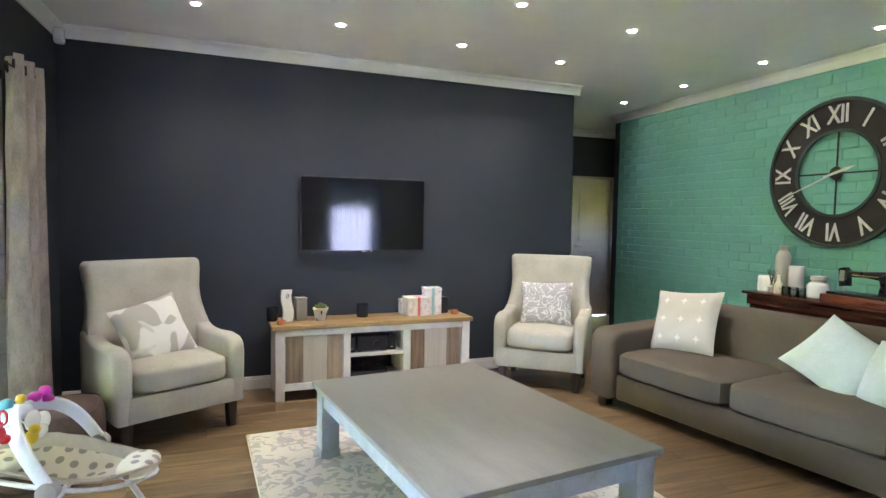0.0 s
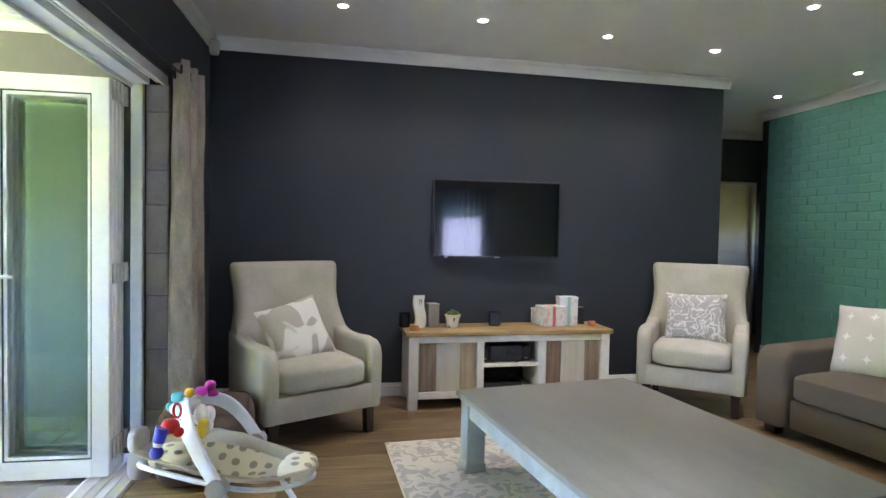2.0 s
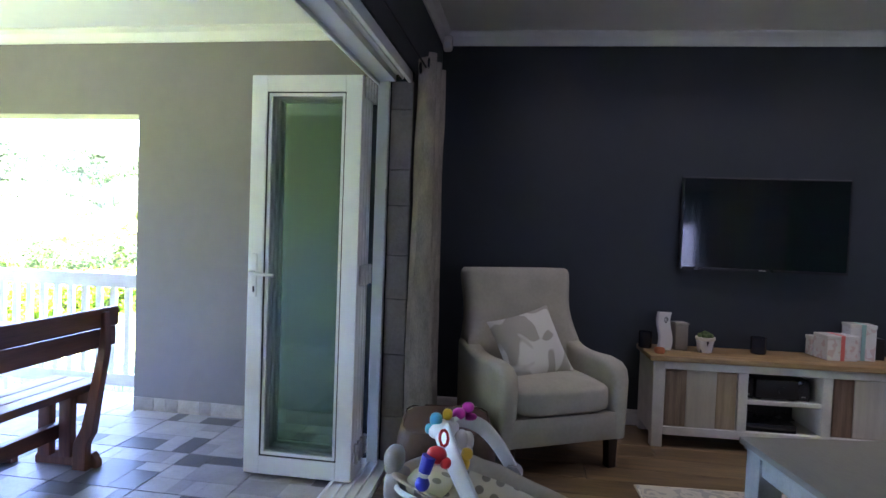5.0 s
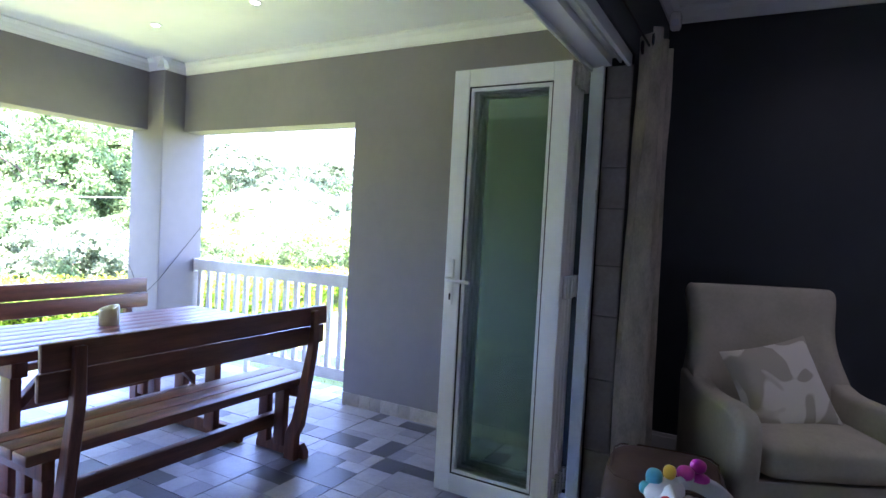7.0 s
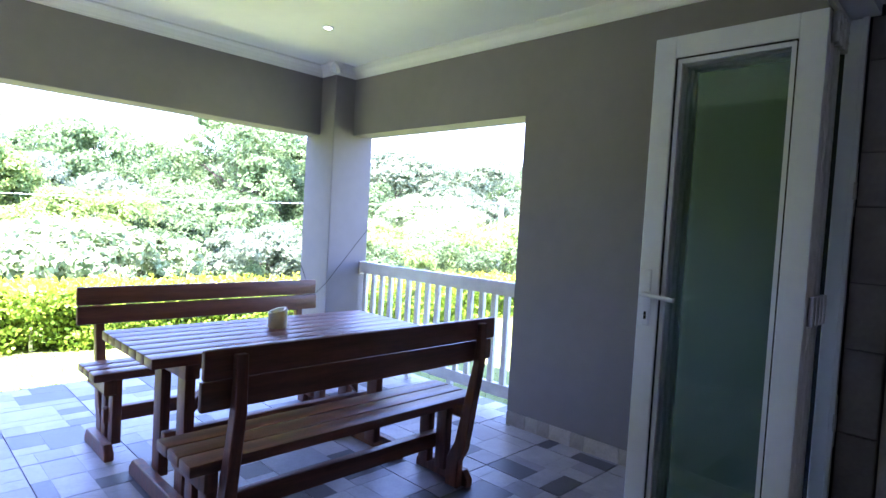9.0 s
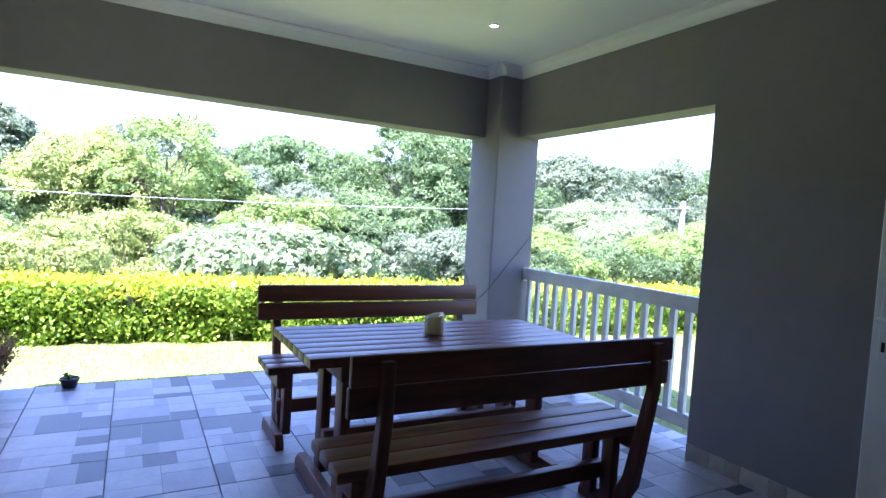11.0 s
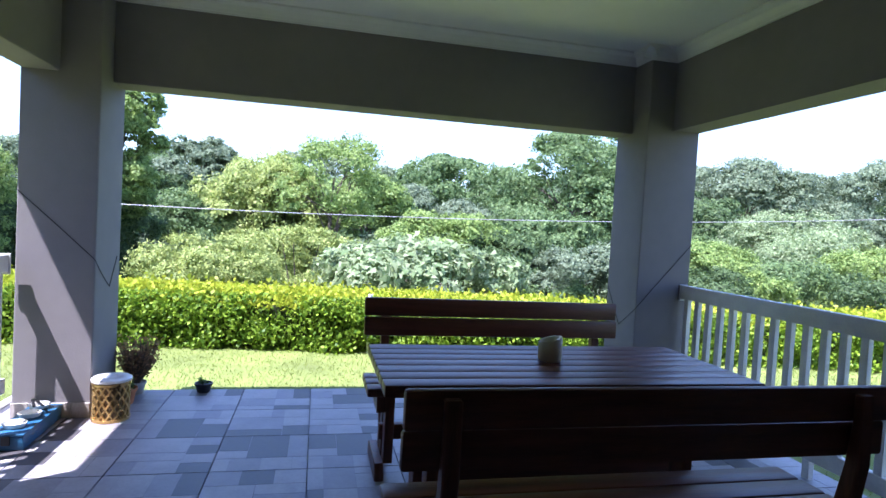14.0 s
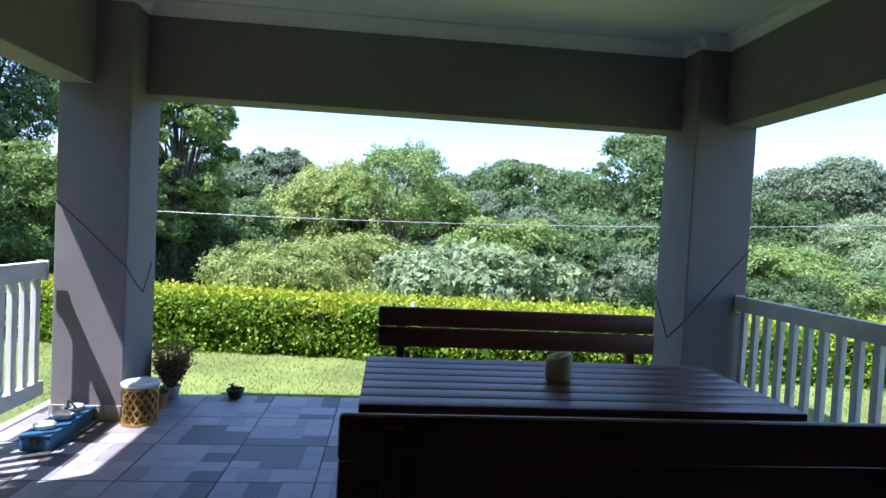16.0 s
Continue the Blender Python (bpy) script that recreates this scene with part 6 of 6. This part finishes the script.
grow(-0.335, 0.14, 0.03, -0.09, 19, "mid", "green bushy tree behind the hedge", 17, count=4500, clumps=22, trunk=False)
grow(-0.215, 0.17, 0.118, -0.07, 21, "vine", "rounded tree draped in pale green creeper", 18, count=9000, clumps=34, flat=0.9, droop=0.8, sprays=22)
grow(-0.16, 0.13, 0.09, -0.09, 20, "vine", "rounded tree draped in pale green creeper", 19, count=6500, clumps=26, flat=0.9, droop=0.8, sprays=22)
grow(-0.265, 0.10, 0.04, -0.09, 20, "vine", "bush covered in pale creeper", 20, count=4500, clumps=18, name="shrub", trunk=False)
grow(-0.085, 0.15, 0.165, 0.02, 19, "bright", "slender feathery tree with thin trunks", 21, count=1900, clumps=26, flat=0.3, open_=0.6)
grow(-0.02, 0.14, 0.085, -0.01, 24, "bright", "green feathery-leaved tree behind the hedge", 22, count=4000, clumps=22, flat=0.45)
grow(0.14, 0.20, 0.128, 0.0, 55, "mid", "distant rounded tree on the slope", 23, count=5000, clumps=34)
grow(0.06, 0.12, 0.07, -0.02, 42, "grey", "distant grey-green tree on the slope", 24, count=3500, clumps=24)
grow(0.345, 0.24, 0.20, -0.02, 30, "mid", "large spreading dark green tree", 25, count=9000, clumps=46)
grow(0.42, 0.16, 0.13, -0.03, 30, "mid", "large spreading dark green tree", 26, count=5000, clumps=30)
grow(0.11, 0.25, 0.025, -0.085, 17, "bright", "rounded light green thorn tree", 27, count=8500, clumps=36, flat=0.5)
grow(0.05, 0.32, -0.045, -0.10, 11, "pale", "pale large-leaved shrub behind the hedge", 28, count=1500, clumps=24, leaf=0.085, name="shrub", trunk=False)
grow(0.30, 0.17, 0.05, -0.08, 22, "mid", "green bushy tree behind the hedge", 29, count=5500, clumps=28, flat=0.5)
grow(0.22, 0.14, -0.01, -0.10, 16, "dark", "dark green bush behind the hedge", 30, count=4500, clumps=20, name="shrub", trunk=False)
grow(0.36, 0.16, -0.02, -0.10, 15, "grey", "green bush behind the hedge", 31, count=4500, clumps=20, name="shrub", trunk=False)
grow(0.68, 0.30, 0.155, 0.02, 34, "grey", "broad flat-topped grey-green thorn tree", 32, count=8500, clumps=44, flat=0.4)
grow(0.92, 0.30, 0.17, 0.02, 36, "grey", "broad flat-topped grey-green thorn tree", 33, count=8000, clumps=40, flat=0.4)
grow(0.58, 0.18, 0.09, -0.02, 26, "dark", "dark green tree on the slope", 38, count=4500, clumps=26, flat=0.5)
grow(0.80, 0.26, 0.055, -0.08, 20, "pale", "rounded fine-leaved pale bush", 34, count=6500, clumps=26, leaf=0.06)
grow(0.62, 0.20, -0.01, -0.09, 14, "bright", "light green bush behind the hedge", 35, count=4500, clumps=20, name="shrub", trunk=False)
grow(1.00, 0.24, 0.0, -0.09, 15, "bright", "light green bush behind the hedge", 36, count=4500, clumps=20, name="shrub", trunk=False)
grow(1.16, 0.30, 0.16, 0.0, 40, "dark", "distant dark green tree", 37, count=5500, clumps=32)
grow(1.22, 0.26, 0.05, -0.08, 20, "bright", "light green bushy tree", 39, count=5000, clumps=24)
for k in range(17):
    s = -0.95 + 0.15 * k
    grow(s + 0.03 * math.sin(k * 5.1), 0.19, 0.092 + 0.025 * math.sin(k * 2.3), -0.03, 75 + 9 * (k % 3), ("grey", "mid", "dark")[k % 3], "distant tree on the wooded slope", 60 + k, count=2400, clumps=20)
for k in range(15):
    s = -0.72 + 0.145 * k
    grow(s, 0.18, -0.035 + 0.02 * math.sin(k * 1.9), -0.10, 13 + (k % 3) * 2.5, ("vine" if -0.30 < s < -0.12 else ("dark", "mid", "grey")[k % 3]), "dense undergrowth bush behind the hedge", 90 + k, count=3000, clumps=16, name="shrub", trunk=False)

for k in range(14):
    s = -0.70 + 0.15 * k
    grow(s + 0.04 * math.sin(k * 3.3), 0.17, 0.0 + 0.025 * math.sin(k * 2.7), -0.07, 24 + (k % 4) * 4, ("mid", "dark", "vine", "grey")[k % 4], "dense green bush on the slope", 130 + k, count=2600, clumps=16, name="shrub", trunk=False)
for k, (x, y) in enumerate(((-9.5, -8.5), (-6.0, -10.5), (-2.5, -9.5), (1.5, -11.0), (-12.5, -9.0))):
    tree(x, y, 6.0, 7.5 + (k % 2), -0.1, ("mid", "dark")[k % 2], "tall leafy tree beside the garden", 160 + k, leaf=0.10, count=26000, clumps=56)

# unseen shrub row, added to darken what the door glass mirrors
for k in range(9):
    tree(-11 + 2.1 * k, -6.5 - 0.8 * (k % 2), 3.0, 3.2 + 0.6 * (k % 3), -0.1, ("dark", "mid", "dark")[k % 3], "dense dark shrub added out of view along the garden side", 180 + k, leaf=0.07, count=16000, clumps=34, name="shrub", trunk=False)

for k in range(13):
    s = -0.62 + 0.13 * k
    grow(s + 0.03 * math.sin(k * 2.1), 0.17, 0.045 + 0.02 * math.sin(k * 3.7), -0.06, 44 + (k % 3) * 5, ("grey", "mid", "dark")[k % 3], "tree on the wooded slope", 210 + k, count=2200, clumps=20)

# houses far up the slope
def far_house(side, dist, up, w, label):
    x, y = place(side, dist)
    g = EYE.z + up * dist - 3.4
    h = thing("house", label, "house", pose(x, y, g, 0, 0, 8))
    part("wall", box(B(), -2.5, 2.5, -w / 2, w / 2, -6, 2.4), M_WHITE, h)
    part("roof", prism(B(), [(-w / 2 - 0.3, 2.4), (w / 2 + 0.3, 2.4), (w * 0.2, 3.4), (-w * 0.2, 3.4)], "x", -2.9, 2.9), M_TERRA, h, "faded red-brown roof")
    for k in (-1, 1):
        part("window", box(B(), 2.5, 2.56, k * w * 0.22 - 0.5, k * w * 0.22 + 0.5, 0.8, 1.9), M_SCREEN, h)


far_house(-0.262, 92, 0.084, 4.2, "small white house with a red-brown roof among far trees")
far_house(0.045, 95, 0.078, 3.4, "small white house roof showing over far trees")

# power line
pp = thing("power_pole", "pale timber power pole behind the hedge", "pole", Matrix.Translation((-13.6, 18.45, terrain(-13.6, 18.45))))
ph = 2.44 - terrain(-13.6, 18.45)
part("post", rod(B(), (0, 0, -0.1), (0, 0, ph), 0.10, 0.085, 12), M_CONC, pp)
part("cross_arm", box(B(), -0.05, 0.05, -0.25, 0.25, ph - 0.3, ph - 0.24, 0.005), M_BARK, pp)
p0, p1 = Vector((-14.0, -22.0, 2.1)), Vector((-13.6, 18.45, 2.2))
wl = B()
loops = []
for k in range(25):
    c = p0.lerp(p1, k / 24) - Vector((0, 0, 3.3 * (k / 24) * (1 - k / 24)))
    loops.append([wl.verts.new(c + Vector((0.009 * math.cos(a), 0, 0.009 * math.sin(a)))) for a in (0, 1.257, 2.513, 3.77, 5.027)])
for a, b in zip(loops, loops[1:]):
    for i in range(5):
        wl.faces.new((a[i - 1], a[i], b[i], b[i - 1]))
wl.faces.new(loops[0]), wl.faces.new(loops[-1])
solid("power_line", wl, M_PLAST_G, "thin grey overhead power cable", "cable")


# ---- pieces of walls, floors and paving ----
def piece_mesh(name, w, d, h, bev, mat):
    bm = box(B(), 0, w, 0, d, 0, h)
    if bev:
        top = [e for e in bm.edges if all(v.co.z > h - 1e-6 for v in e.verts)]
        bmesh.ops.bevel(bm, geom=top, offset=bev, segments=1, affect="EDGES")
    me = bpy.data.meshes.new(name)
    bm.to_mesh(me)
    bm.free()
    me.materials.append(mat)
    return me


def piece(name, me, parent, m):
    ob = new(name, me)
    ob.parent = parent
    ob.matrix_basis = m
    return ob


random.seed(21)
flo = tagged(new("floor"), "warm brown wood-laminate floor boards", "floor", kind="structure")
full = piece_mesh("plank", 1.285, 0.189, 0.012, 0.0015, M_PLANK)
cuts = {}
y = -3.04
row = 0
while y < 7.2:
    x = -0.018 - random.uniform(0, 1.25)
    end = WE + 0.0 if y < 5.9 else 6.8
    while x < end:
        a, b = max(x, -0.018), min(x + 1.285, end)
        if b - a > 0.05 and not (y + 0.19 > WN and a < 4.2 and b < 4.3) and not (y > WN and b < 4.2):
            if b - a > 1.284:
                piece("plank", full, flo, Matrix.Translation((a, y, -0.0119)))
            else:
                key = round(b - a, 2)
                if key not in cuts:
                    cuts[key] = piece_mesh("plank", key - 0.001, 0.189, 0.012, 0.0015, M_PLANK)
                piece("plank", cuts[key], flo, Matrix.Translation((a, y, -0.0119)))
        x += 1.287
    y += 0.1905

# painted brick courses on the green wall
gw = bpy.data.objects["wall_east"]
bh, bl, j = 0.0755, 0.222, 0.009
whole = piece_mesh("brick", bl, bh, 0.0065, 0.0025, M_GREEN)
near, rest = 0, B()
turn = Matrix(((0, 0, -1, 0), (-1, 0, 0, 0), (0, 1, 0, 0), (0, 0, 0, 1)))
for c in range(30):
    z = 0.11 + c * (bh + j)
    if z + bh > CEIL - 0.09:
        break
    yy = 5.988 - (0.0 if c % 2 else (bl + j) / 2)
    if c % 2 == 0:
        box(rest, WE - 0.0025, WE + 0.004, 5.988 - (bl - j) / 2, 5.988, z, z + bh)
    while yy - bl > -3.0:
        jig = random.uniform(-0.0015, 0.0015)
        if yy > 2.75 and z > 0.72 and near < 300:
            piece("brick", whole, gw, Matrix.Translation((WE + 0.004 + jig, yy, z)) @ turn)
            near += 1
        else:
            box(rest, WE - 0.0025 + jig, WE + 0.004, yy - bl, yy, z, z + bh)
        yy -= bl + j
rb = mesh_ob("brick_courses", rest, M_GREENJ)
rb.parent = gw
tagged(rb, "sea-green painted brick courses", kind="stuff")

# stone blocks on the door's reveal
rv = setting("reveal", box(B(), -0.0925, WW - 0.001, DOOR1 - 0.003, DOOR1 - 0.0005, 0, DOORTOP), M_GROUT, "pale stone-clad reveal beside the folding door", "reveal")
z = 0.0
for k in range(30):
    h = random.uniform(0.16, 0.42)
    h = min(h, DOORTOP - 0.002 - z)
    if h < 0.02:
        break
    me = piece_mesh("stone_block", 0.119, h - 0.004, 0.012, 0.003, M_CLAD)
    piece("stone_block", me, rv, Matrix(((1, 0, 0, -0.0905), (0, 0, -1, DOOR1 - 0.003), (0, 1, 0, z + 0.002), (0, 0, 0, 1))) @ pose(0, 0, 0, 0, 0, random.uniform(-0.4, 0.4)))
    z += h

# patchwork patio tiles: each one a slab of small rectangles in different greys
T = 0.4545
random.seed(8)


def split(x0, x1, y0, y1, depth):
    w, d = x1 - x0, y1 - y0
    if depth == 0 or (max(w, d) < 0.17):
        return [(x0, x1, y0, y1)]
    s = random.choice((0.33, 0.5, 0.67))
    if w > d * random.uniform(0.8, 1.25):
        c = x0 + w * s
        return split(x0, c, y0, y1, depth - 1) + split(c, x1, y0, y1, depth - 1)
    c = y0 + d * s
    return split(x0, x1, y0, c, depth - 1) + split(x0, x1, c, y1, depth - 1)


tiles = []
for k in range(6):
    bm = B()
    for x0, x1, y0, y1 in split(0.002, T - 0.002, 0.002, T - 0.002, 3):
        e = 0.0012
        box(bm, x0 + e, x1 - e, y0 + e, y1 - e, 0, 0.0098)
    box(bm, 0.0025, T - 0.0025, 0.0025, T - 0.0025, 0, 0.0088)
    me = bpy.data.meshes.new("tile")
    bm.to_mesh(me)
    bm.free()
    me.materials.append(M_TILE)
    tiles.append(me)
pav = bpy.data.objects["patio_slab"]
for i in range(9):
    for k in range(10):
        x, y = -4.318 + i * T, 0.0 + k * T
        if x + T > -0.225:
            continue
        sq = random.randrange(4)
        ox, oy = ((0, 0), (T, 0), (T, T), (0, T))[sq]
        piece("tile", random.choice(tiles), pav, Matrix.Translation((x + ox, y + oy, -0.0098)) @ Matrix.Rotation(sq * math.pi / 2, 4, "Z"))

# patchwork tile skirting on the patio wall and columns
sk = setting("baseboard_patio", box(B(), -1.930, -0.255, PWALL - 0.0035, PWALL - 0.0005, 0, 0.088), M_GROUT, "patchwork tile skirting round the patio", "baseboard")
x = -1.930
while x < -0.27:
    w = min(random.choice((0.09, 0.15, 0.22)), -0.258 - x)
    if w > 0.03:
        piece("skirting_tile", piece_mesh("skirting_tile", w - 0.003, 0.088, 0.008, 0.001, M_SKIRT), sk, Matrix(((1, 0, 0, x), (0, 0, -1, PWALL - 0.0035), (0, 1, 0, 0), (0, 0, 0, 1))))
    x += w
s2 = setting("baseboard_column", box(B(), -3.7695, -3.766, 0.165, 0.572, 0, 0.088), M_GROUT, "patchwork tile skirting on the column", "baseboard")
y = 0.165
while y < 0.56:
    w = min(random.choice((0.09, 0.15, 0.22)), 0.572 - y)
    piece("skirting_tile", piece_mesh("skirting_tile", w - 0.003, 0.088, 0.008, 0.001, M_SKIRT), s2, Matrix(((0, 0, 1, -3.766), (1, 0, 0, y), (0, 1, 0, 0), (0, 0, 0, 1))))
    y += w
